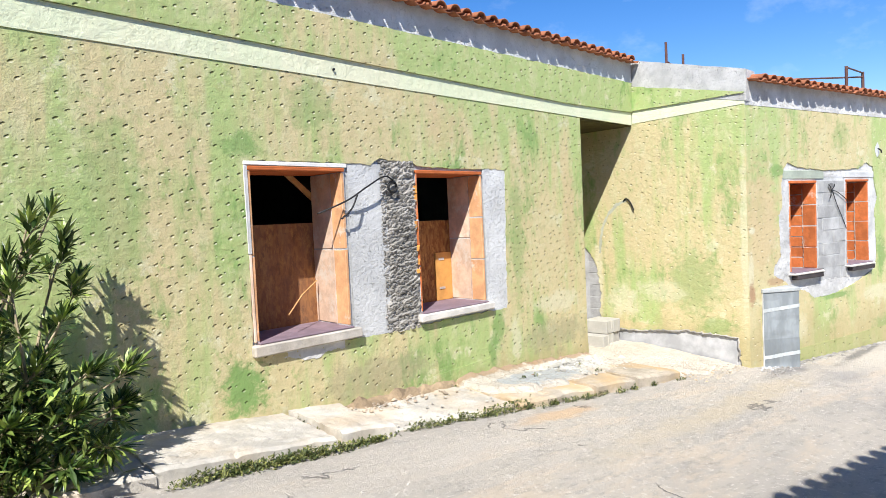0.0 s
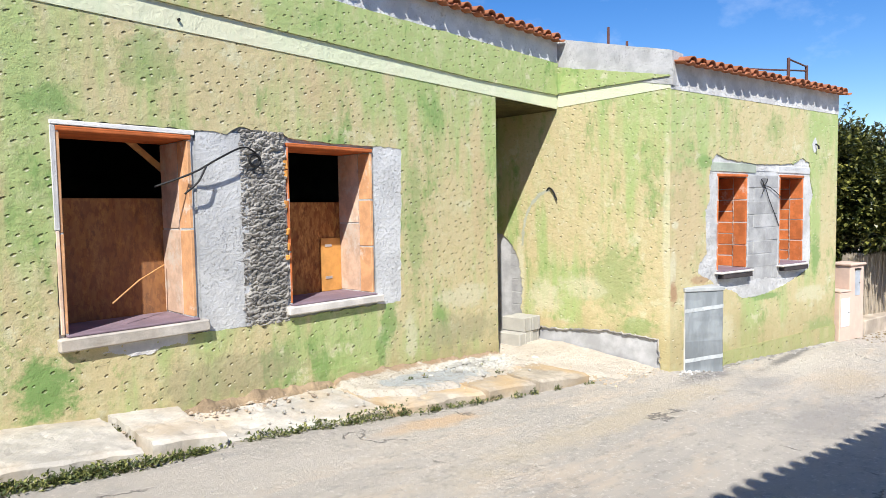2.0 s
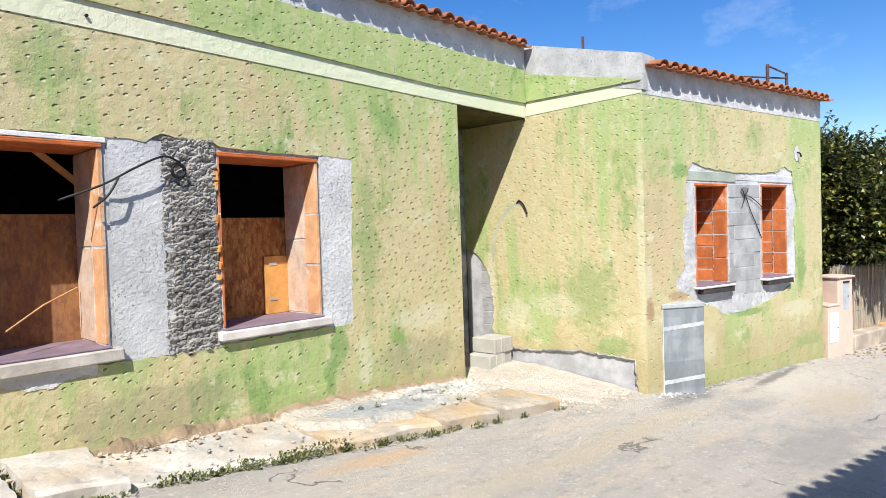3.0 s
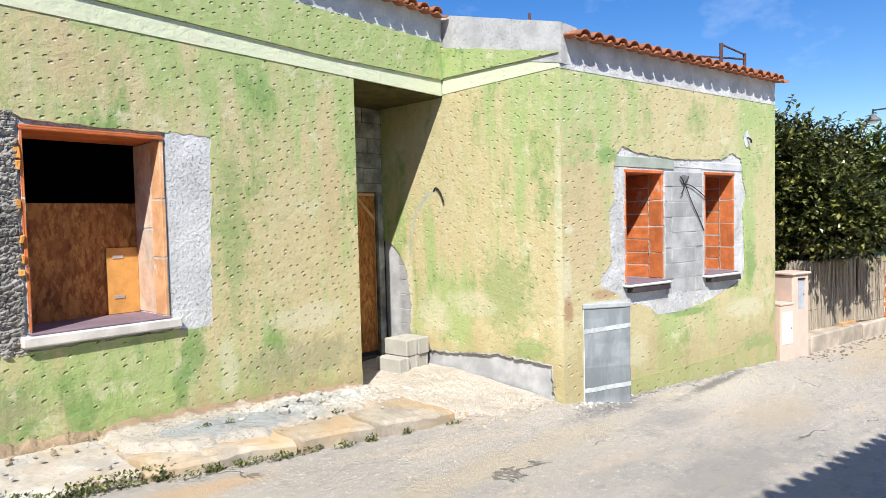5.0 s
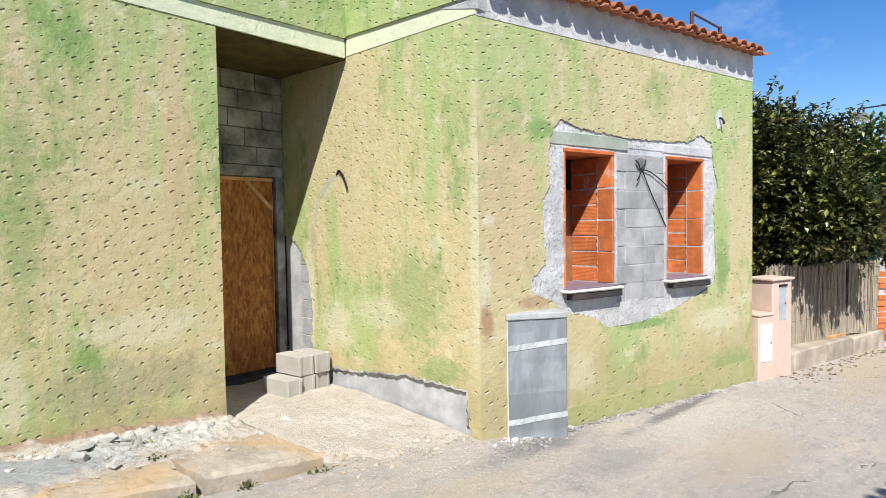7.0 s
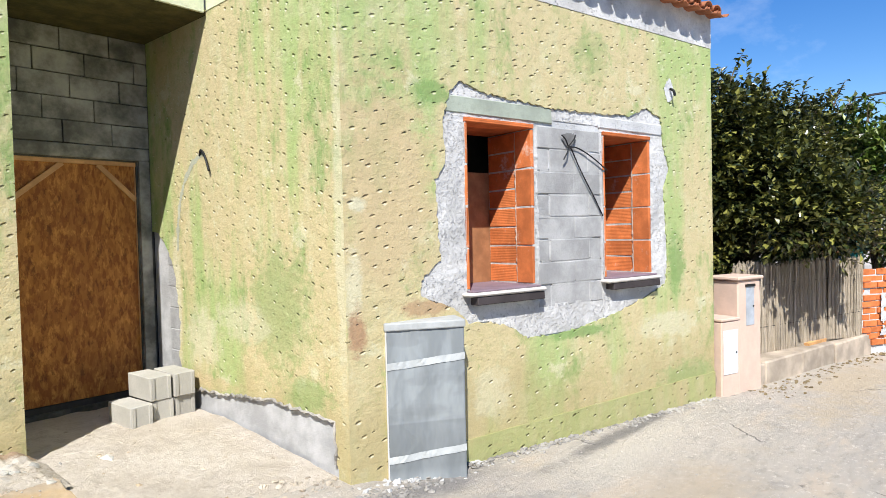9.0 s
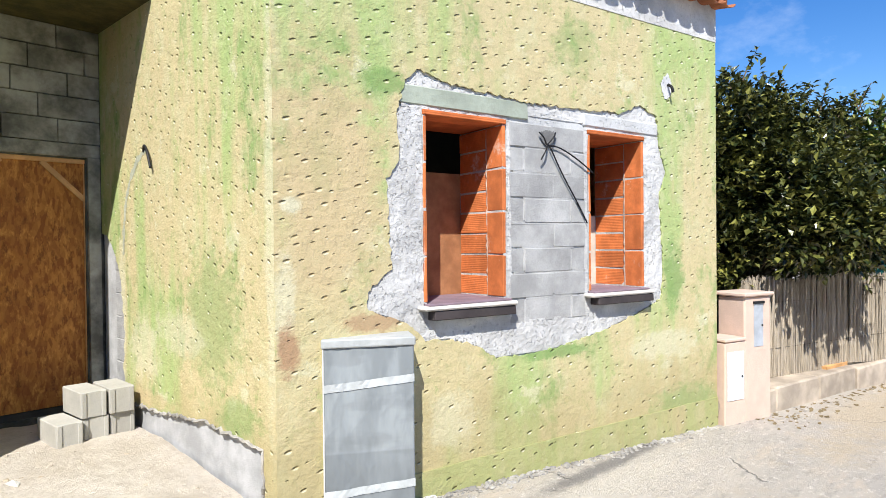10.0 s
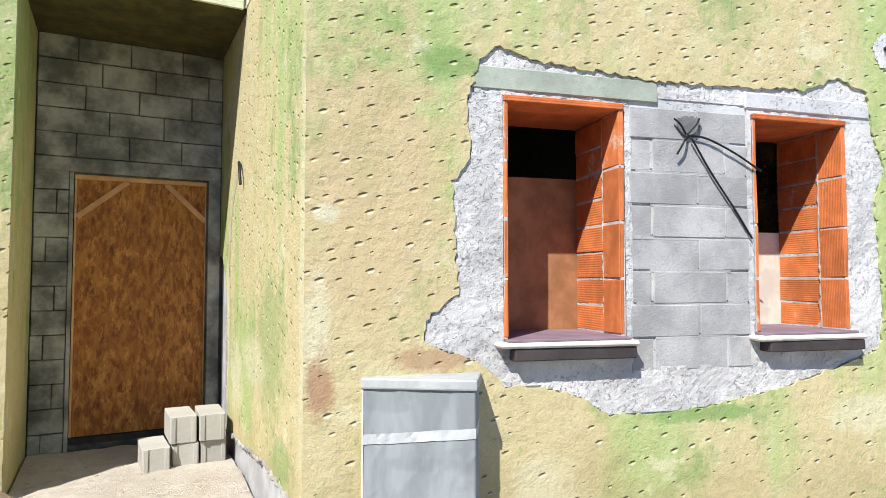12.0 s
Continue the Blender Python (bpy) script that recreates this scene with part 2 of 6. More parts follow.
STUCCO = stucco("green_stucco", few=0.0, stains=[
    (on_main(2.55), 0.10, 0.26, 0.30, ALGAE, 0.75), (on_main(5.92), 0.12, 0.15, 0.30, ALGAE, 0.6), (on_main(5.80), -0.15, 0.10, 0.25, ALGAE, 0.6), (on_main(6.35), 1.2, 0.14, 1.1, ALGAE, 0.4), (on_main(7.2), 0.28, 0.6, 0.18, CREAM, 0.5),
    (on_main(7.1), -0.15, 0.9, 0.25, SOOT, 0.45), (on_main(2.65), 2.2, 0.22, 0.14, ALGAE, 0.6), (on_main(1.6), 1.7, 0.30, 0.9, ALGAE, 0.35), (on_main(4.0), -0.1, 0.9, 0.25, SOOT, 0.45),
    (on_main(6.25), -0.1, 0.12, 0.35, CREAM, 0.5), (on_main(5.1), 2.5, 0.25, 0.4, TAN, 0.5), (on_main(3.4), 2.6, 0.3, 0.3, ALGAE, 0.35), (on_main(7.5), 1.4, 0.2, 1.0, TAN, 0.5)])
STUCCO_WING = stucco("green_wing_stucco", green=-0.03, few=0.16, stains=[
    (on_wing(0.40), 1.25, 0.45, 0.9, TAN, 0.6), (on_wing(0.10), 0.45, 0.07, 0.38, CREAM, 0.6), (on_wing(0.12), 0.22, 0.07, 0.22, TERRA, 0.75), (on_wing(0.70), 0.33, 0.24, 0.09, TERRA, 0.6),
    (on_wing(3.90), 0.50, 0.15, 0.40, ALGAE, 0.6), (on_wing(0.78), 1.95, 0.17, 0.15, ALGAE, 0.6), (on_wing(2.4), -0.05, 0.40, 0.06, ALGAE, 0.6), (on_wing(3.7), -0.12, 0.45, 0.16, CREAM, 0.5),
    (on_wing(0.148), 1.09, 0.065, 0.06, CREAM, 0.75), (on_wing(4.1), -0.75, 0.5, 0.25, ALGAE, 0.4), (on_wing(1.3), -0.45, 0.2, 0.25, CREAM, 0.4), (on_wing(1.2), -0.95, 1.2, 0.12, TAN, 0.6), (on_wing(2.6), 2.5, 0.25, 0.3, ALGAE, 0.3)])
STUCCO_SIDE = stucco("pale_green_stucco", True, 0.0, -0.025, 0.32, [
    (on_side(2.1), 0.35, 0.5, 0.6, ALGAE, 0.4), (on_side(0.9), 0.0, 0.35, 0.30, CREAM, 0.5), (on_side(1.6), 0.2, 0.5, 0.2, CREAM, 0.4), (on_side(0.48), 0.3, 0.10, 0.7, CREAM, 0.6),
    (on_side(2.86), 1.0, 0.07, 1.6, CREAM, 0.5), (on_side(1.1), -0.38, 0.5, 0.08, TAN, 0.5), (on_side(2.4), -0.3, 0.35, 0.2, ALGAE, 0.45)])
STUCCO_BAND = stucco("pale_green_band", False, 0.72, 0.03)
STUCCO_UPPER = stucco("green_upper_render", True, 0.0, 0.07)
STUCCO_PLAIN = stucco("smooth_green_render", False, 0.0)
MORTAR = cement("grey_mortar", (0.59, 0.59, 0.585), 50, 0.009, 0.12, 0.0, 0.7)
MORTAR_BASE = cement("blue_grey_plinth_mortar", (0.45, 0.45, 0.455), 10, 0.008, 0.2)
MORTAR_LIGHT = cement("light_mortar", (0.55, 0.54, 0.525), 38, 0.011, 0.18, 0.0, 0.6)
ROUGH = cement("rough_concrete", (0.35, 0.33, 0.30), 30, 0.012, 0.35)
BLOCK = cement("concrete_block", (0.41, 0.405, 0.395), 60, 0.009, 0.2)
# recess masonry: stain blotches over a base darkened for the recess's shade
BLOCK_DARK = cement("stained_shaded_block", (0.28, 0.27, 0.225), 5, 0.012, 0.55)
BLOCK_BED = cement("dark_mortar_bed", (0.12, 0.115, 0.095), 20, 0.012, 0.5)
BLOCK_NEW = cement("pale_concrete_block", (0.44, 0.42, 0.375), 70, 0.004, 0.1)
PAVING = cement("pavement_concrete", (0.54, 0.50, 0.44), 26, 0.014, 0.2, 0.35)
CLAY = clay("orange_hollow_brick", (0.64, 0.19, 0.06), "z", 0.42)
CLAY_UP = clay("orange_hollow_brick_upright", (0.65, 0.19, 0.06), "u", 0.45)
CLAY_PALE = clay("pale_orange_brick", (0.70, 0.30, 0.12), "", 0.55)
TILE = clay("roof_tile_clay", (0.40, 0.15, 0.075), "", 0.4)
# far darker than the other render: the soffit's shade put into its colour
SOFFIT = plain("shade_dark_olive_render", (0.085, 0.072, 0.024), 0.95, 30, 0.3, 0.006)
SILL = cement("weathered_sill_stone", (0.47, 0.43, 0.38), 30, 0.008, 0.25, 0.25)
SILL_PALE = plain("pale_sill_stone", (0.62, 0.58, 0.53), 0.85, 50, 0.15)
SILL_SHADE = plain("sill_shadow_dark", (0.055, 0.045, 0.045), 0.75, 50, 0.25)
SILL_TOP = plain("purple_sill_slate", (0.22, 0.16, 0.19), 0.7, 50, 0.15)
OSB = chipboard("chipboard")
WOOD = plain("raw_timber", (0.62, 0.34, 0.14), 0.75, 60, 0.2)
# near-black base that stands in for unlit rooms and gaps
DARK = plain("shade_black", (0.06, 0.055, 0.05), 0.95)
CABLE = plain("black_cable", (0.015, 0.015, 0.016), 0.5)


# ---- mesh tools ----
def link_mesh(name, bm, mat, parent=None, label="", smooth=False):
    me = bpy.data.meshes.new(name)
    bmesh.ops.recalc_face_normals(bm, faces=bm.faces)
    bm.to_mesh(me)
    bm.free()
    for p in me.polygons:
        p.use_smooth = smooth
    for m in mat if isinstance(mat, (list, tuple)) else (mat,):
        me.materials.append(m)
    ob = new(name, me)
    if parent is not None:
        ob.parent = parent
    if label:
        tagged(ob, label)
    return ob


def part(name, bm, mat, parent, label="", smooth=False):
    return link_mesh(name, bm, mat, parent, label, smooth)


def structure(name, label, category, bm=None, mat=None, smooth=False):
    ob = link_mesh(name, bm, mat, smooth=smooth) if bm else new(name)
    return tagged(ob, label, category, kind="structure")


def thing(name, label, category, group="", at=(0, 0, 0)):
    ob = new(name)
    ob.location = at
    return tagged(ob, label, category, group)


class Face:
    """A wall's face: s along it, z up, d outwards."""

    def __init__(self, ox, oy, ax, ay):
        n = math.hypot(ax, ay)
        self.o, self.a = Vector((ox, oy, 0)), Vector((ax / n, ay / n, 0))
        self.n = Vector((self.a.y, -self.a.x, 0))

    def p(self, s, z, d=0.0):
        return self.o + self.a * s + self.n * d + Vector((0, 0, z))


def add_box(bm, face, s0, s1, z0, z1, d0, d1, jitter=0.0, bevel=0.0):
    vs = [bm.verts.new(face.p(s, z, d) + Vector([random.uniform(-jitter, jitter) for _ in range(3)]))
          for s in (s0, s1) for z in (z0, z1) for d in (d0, d1)]
    fs = [bm.faces.new([vs[i] for i in q]) for q in ((0, 1, 3, 2), (4, 6, 7, 5), (0, 4, 5, 1), (2, 3, 7, 6), (0, 2, 6, 4), (1, 5, 7, 3))]
    if bevel:
        es = list({e for f in fs for e in f.edges})
        bmesh.ops.bevel(bm, geom=es, offset=bevel, segments=1, affect="EDGES", profile=0.5)
    return vs


def boxed(face, *args, **kw):
    bm = bmesh.new()
    add_box(bm, face, *args, **kw)
    return bm


def plate(face, s0, s1, z0, z1, thick, holes=(), front=0.0):
    """A wall with rectangular holes (s0, s1, z0, z1) through its thickness."""
    bm = bmesh.new()
    ss = sorted({s0, s1, *[v for h in holes for v in h[:2] if s0 < v < s1]})
    zs = sorted({z0, z1, *[v for h in holes for v in h[2:] if z0 < v < z1]})

    def solid(i, j):
        if not (0 <= i < len(ss) - 1 and 0 <= j < len(zs) - 1):
            return False
        s, z = (ss[i] + ss[i + 1]) / 2, (zs[j] + zs[j + 1]) / 2
        return not any(h[0] < s < h[1] and h[2] < z < h[3] for h in holes)

    def quad(*pts):
        bm.faces.new([bm.verts.new(p) for p in pts])

    f, b = front, front - thick
    for i in range(len(ss) - 1):
        for j in range(len(zs) - 1):
            if not solid(i, j):
                continue
            a0, a1, c0, c1 = ss[i], ss[i + 1], zs[j], zs[j + 1]
            quad(*[face.p(s, z, f) for s, z in ((a0, c0), (a1, c0), (a1, c1), (a0, c1))])
            quad(*[face.p(s, z, b) for s, z in ((a0, c0), (a0, c1), (a1, c1), (a1, c0))])
            if not solid(i - 1, j):
                quad(face.p(a0, c0, f), face.p(a0, c1, f), face.p(a0, c1, b), face.p(a0, c0, b))
            if not solid(i + 1, j):
                quad(face.p(a1, c0, f), face.p(a1, c0, b), face.p(a1, c1, b), face.p(a1, c1, f))
            if not solid(i, j - 1):
                quad(face.p(a0, c0, f), face.p(a0, c0, b), face.p(a1, c0, b), face.p(a1, c0, f))
            if not solid(i, j + 1):
                quad(face.p(a0, c1, f), face.p(a1, c1, f), face.p(a1, c1, b), face.p(a0, c1, b))
    bmesh.ops.remove_doubles(bm, verts=bm.verts, dist=1e-5)
    return bm


def ragged(corners, step=0.05, amount=0.02, closed=True):
    """A loop through the corners with a broken, uneven edge."""
    out = []
    n = len(corners)
    for i in range(n if closed else n - 1):
        a, b = corners[i], corners[(i + 1) % n]
        k = max(1, int(math.dist(a, b) / step))
        for j in range(k):
            f = j / k
            x, y = a[0] + (b[0] - a[0]) * f, a[1] + (b[1] - a[1]) * f
            out.append((x + random.uniform(-amount, amount), y + random.uniform(-amount, amount)))
    return out


def skin(face, outer, holes, thick, front=0.0):
    """A flat layer of render with ragged holes, as thick as given."""
    from mathutils import geometry
    loops = [outer, *holes]
    tris = geometry.tessellate_polygon([[Vector((s, z, 0)) for s, z in lp] for lp in loops])
    bm = bmesh.new()
    flat = [q for lp in loops for q in lp]
    fr = [bm.verts.new(face.p(s, z, front)) for s, z in flat]
    bk = [bm.verts.new(face.p(s, z, front - thick)) for s, z in flat]
    for t in tris:
        bm.faces.new([fr[i] for i in t])
        bm.faces.new([bk[i] for i in reversed(t)])
    k = 0
    for lp in loops:
        for i in range(len(lp)):
            a, b = k + i, k + (i + 1) % len(lp)
            bm.faces.new((fr[a], fr[b], bk[b], bk[a]))
        k += len(lp)
    return bm


def rough_sheet(face, s0, s1, z0, z1, d, lump, cell=0.02, scale=14.0, inside=None):
    """An uneven surface of thrown mortar or hacked concrete in front of a wall."""
    bm = bmesh.new()
    ns, nz = max(2, int((s1 - s0) / cell)), max(2, int((z1 - z0) / cell))
    vs = {}
    for i in range(ns + 1):
        for j in range(nz + 1):
            s, z = s0 + (s1 - s0) * i / ns, z0 + (z1 - z0) * j / nz
            q = face.p(s, z)
            h = noise.fractal(q * scale, 0.8, 2.1, 4) * lump + noise.noise(q * scale * 0.3) * lump * 0.6
            vs[i, j] = bm.verts.new(face.p(s, z, d + h))
    for i in range(ns):
        for j in range(nz):
            s, z = s0 + (s1 - s0) * (i + 0.5) / ns, z0 + (z1 - z0) * (j + 0.5) / nz
            if inside is None or inside(s, z):
                bm.faces.new((vs[i, j], vs[i + 1, j], vs[i + 1, j + 1], vs[i, j + 1]))
    bmesh.ops.delete(bm, geom=[v for v in bm.verts if not v.link_faces], context="VERTS")
    return bm


def hacked_sheet(face, s0, s1, z0, z1, d, deep, cell=0.009):
    """Concrete chiselled back in flakes: broken facets with sharp steps between them and ragged sides."""
    bm = bmesh.new()
    ns, nz = int((s1 - s0) / cell), int((z1 - z0) / cell)
    vs = {}
    for i in range(ns + 1):
        for j in range(nz + 1):
            s, z = s0 + (s1 - s0) * i / ns, z0 + (z1 - z0) * j / nz
            wob = 0.5 * noise.noise((s * 19, z * 19, 2.0))
            near, at = noise.voronoi((s * 13 + wob, z * 24 + wob, 0.4))
            lean = (z * 24 + wob - at[0].y) * 0.40 - (s * 13 + wob - at[0].x) * 0.15
            h = noise.noise(at[0] * 7.3) * 0.75 + lean - 0.6 * max(0.0, 0.16 - (near[1] - near[0])) / 0.16
            h += 0.30 * noise.fractal(Vector((s * 45, z * 45, 1.0)), 0.8, 2.1, 3)
            vs[i, j] = bm.verts.new(face.p(s, z, d + deep * h))
    for i in range(ns):
        for j in range(nz):
            s, z = s0 + (s1 - s0) * (i + 0.5) / ns, z0 + (z1 - z0) * (j + 0.5) / nz
            fray = 0.03 * noise.noise((z * 11, 3.0, 0)) + 0.012 * noise.noise((z * 37, 5.0, 0))
            if s > s0 + 0.035 + fray and s < s1 - 0.02 + 0.5 * fray:
                bm.faces.new((vs[i, j], vs[i + 1, j], vs[i + 1, j + 1], vs[i, j + 1]))
    bmesh.ops.delete(bm, geom=[v for v in bm.verts if not v.link_faces], context="VERTS")
    return bm


def tube(points, radius, sides=6):
    """A bent round bar or cable through the points."""
    bm = bmesh.new()
    pts = [Vector(p) for p in points]
    rings = []
    for i, p in enumerate(pts):
        t = (pts[min(i + 1, len(pts) - 1)] - pts[max(i - 1, 0)]).normalized()
        u = t.orthogonal().normalized() if i == 0 else (u - t * u.dot(t)).normalized()
        w = t.cross(u)
        r = radius[i] if isinstance(radius, (list, tuple)) else radius
        rings.append([bm.verts.new(p + (u * math.cos(a) + w * math.sin(a)) * r) for a in [2 * math.pi * k / sides for k in range(sides)]])
    for a, b in zip(rings, rings[1:]):
        for k in range(sides):
            bm.faces.new((a[k], a[(k + 1) % sides], b[(k + 1) % sides], b[k]))
    bm.faces.new(rings[0]), bm.faces.new(list(reversed(rings[-1])))
    return bm


def curve_points(knots, n=14):
    """A smooth line through the knots."""
    ks = [Vector(k) for k in knots]
    ks = [ks[0] * 2 - ks[1], *ks, ks[-1] * 2 - ks[-2]]
    out = []
    for i in range(1, len(ks) - 2):
        a, b, c, d = ks[i - 1:i + 3]
        for j in range(n):
            t = j / n
            out.append(0.5 * (2 * b + (c - a) * t + (2 * a - 5 * b + 4 * c - d) * t * t + (3 * b - a - 3 * c + d) * t ** 3))
    return [*out, ks[-2]]


def lerp_table(x, xs, ys):
    return float(np.interp(x, xs, ys))


# ---- plan ----
MAIN = Face(0.0, 5.11, 1, 0)
SIDE = Face(9.325, 6.29, 0, -1)
WING = Face(9.325, 3.39, 1, -0.209)
BACK = Face(0.0, 6.29, 1, 0)
WING_END = 4.66
SIDE_END = 2.90
RIGHT = Face(*WING.p(WING_END, 0).xy, 0.209, 1)
BANDS = 2.83
FREE = Face(0.0, 0.0, 1, 0)


def road_z(x):
    return lerp_table(x, (-120, -30, 0, 8, 9.3, 10.5, 12, 14, 17, 25, 60, 300), (4.0, 2.2, -0.1, -0.764, -0.86, -0.95, -1.0, -1.05, -1.1, -1.25, -1.6, -3.0))


def kerb_y(x):
    return lerp_table(x, (-5, 1.6, 3.4, 5.7, 7.9), (4.5, 4.32, 4.24, 4.0, 3.72))


def slab_z(x):
    return lerp_table(x, (-5, 1.5, 2.5, 3.8, 5.8, 7.8), (0.45, -0.07, -0.17, -0.33, -0.42, -0.60))


def rise(y):
    """How far the dusty ground has climbed from the lane to the doorway."""
    return min(1.0, max(0.0, (y - 3.2) / 1.85))


# ---- ground ----
def build_road():
    bm = bmesh.new()
    near = [-6 + 0.125 * i for i in range(209)]
    xs = [-400, -120, -60, -30, -15, -9, *near, 22, 26, 32, 45, 60, 120, 300, 700]
    ys = [-500, -120, -40, -12, -6, *[-3 + 0.125 * i for i in range(77)], 8, 12, 40, 120, 500]
    grid = [[None] * len(ys) for _ in xs]
    for i, x in enumerate(xs):
        for j, y in enumerate(ys):
            z = road_z(x) + 0.018 * noise.noise((x * 0.7, y * 0.7, 3.0)) + 0.006 * noise.noise((x * 3, y * 3, 1.0))
            # the ground rises a little to the foot of the recess
            if 7.5 < x < 9.6 and y > 3.2:
                z += (-0.69 + 0.01 * noise.noise((x * 4, y * 4, 8)) - z) * rise(y)
            grid[i][j] = bm.verts.new((x, y, z))
    for i in range(len(xs) - 1):
        for j in range(len(ys) - 1):
            bm.faces.new((grid[i][j], grid[i + 1][j], grid[i + 1][j + 1], grid[i][j + 1]))
    k = Shader("worn_asphalt", 0.93)
    a, b = k.noise(0.7, 5, k.stretch(0.45, 1.3, 1), 0.6), k.noise(8, 8, k.stretch(0.55, 1.25, 1), 0.75)
    c = k.mix(k.step(a, 0.36, 0.62), (0.425, 0.385, 0.335), (0.505, 0.45, 0.38))
    c = k.mix(k.step(k.noise(1.1, 7, k.stretch(0.4, 1.5, 1, move=(5, 2, 0)), 0.7), 0.52, 0.66, 0, 0.65), c, (0.58, 0.475, 0.36))
    c = k.mix(k.step(k.noise(1.6, 7, k.stretch(0.6, 1.2, 1, move=(1, 8, 0)), 0.75), 0.54, 0.70, 0, 0.7), c, (0.33, 0.305, 0.28))
    c = k.mix(k.step(b, 0.50, 0.66, 0, 0.6), c, (0.30, 0.275, 0.24))
    pale = k.noise(20, 6, k.stretch(1, 1, 1, move=(3, 3, 3)), 0.75)
    c = k.mix(k.step(pale, 0.54, 0.66, 0, 0.8), c, (0.66, 0.61, 0.54))
    torn = k.calc("MULTIPLY", k.calc("SUBTRACT", k.noise(2.2, 9, rough=0.78), 0.5), 2.6)
    # dust, sand and tar where they lie on the lane: centre, reach, colour, strength
    for sx, sy, rx, ry, tint, much in ((5.2, 3.72, 0.7, 0.16, (0.58, 0.40, 0.24), 0.8), (7.0, 2.7, 3.0, 0.25, (0.52, 0.43, 0.30), 0.6), (11.5, 2.35, 1.6, 0.25, (0.55, 0.50, 0.42), 0.7),
                                       (9.6, 3.0, 0.7, 0.20, (0.20, 0.19, 0.18), 0.8), (12.2, 2.62, 1.8, 0.10, (0.17, 0.16, 0.15), 0.8), (15.5, 1.3, 2.5, 0.5, (0.50, 0.40, 0.27), 0.7),
                                       (3.0, 3.6, 1.8, 0.5, (0.50, 0.45, 0.39), 0.6), (8.5, 1.3, 1.6, 0.35, (0.29, 0.27, 0.25), 0.6), (10.8, 1.6, 1.2, 0.4, (0.47, 0.38, 0.27), 0.6), (9.8, 2.3, 0.8, 0.3, (0.30, 0.285, 0.27), 0.6)):
        off = k.add("ShaderNodeVectorMath", operation="LENGTH")
        k.put(k.stretch(1 / rx, 1 / ry, 0, move=(-sx / rx, -sy / ry, 0)), off.inputs[0])
        c = k.mix(k.step(k.calc("SUBTRACT", torn, off.outputs["Value"]), -1.2, -0.3, 0, much), c, tint)
    crack = k.add("ShaderNodeTexVoronoi", feature="DISTANCE_TO_EDGE", voronoi_dimensions="2D")
    crack.inputs["Scale"].default_value = 0.42
    warp = k.add("ShaderNodeVectorMath", operation="ADD")
    wob = k.add("ShaderNodeTexNoise")
    wob.inputs["Scale"].default_value, wob.inputs["Detail"].default_value = 2.2, 6
    k.put(k.pos, wob.inputs["Vector"]), k.put(k.pos, warp.inputs[0]), k.put(wob.outputs["Color"], warp.inputs[1])
    k.put(warp.outputs[0], crack.inputs["Vector"])
    line = k.calc("MULTIPLY", k.step(crack.outputs["Distance"], 0.002, 0.010, 1, 0), k.step(k.noise(1.3, 4), 0.53, 0.60))
    c = k.mix(k.calc("MULTIPLY", line, 0.7), c, (0.13, 0.12, 0.11))
    grit = k.noise(150, 3, rough=0.8)
    c = k.mix(k.step(grit, 0.58, 0.75, 0, 0.5), c, (0.60, 0.57, 0.52))
    h = k.calc("SUBTRACT", k.calc("ADD", k.calc("MULTIPLY", grit, 0.4), b), k.calc("MULTIPLY", line, 0.6))
    m = k.done(c, h, 0.02)
    return structure("road", "worn grey asphalt lane with dusty patches", "road", bm, m, True)


road = build_road()


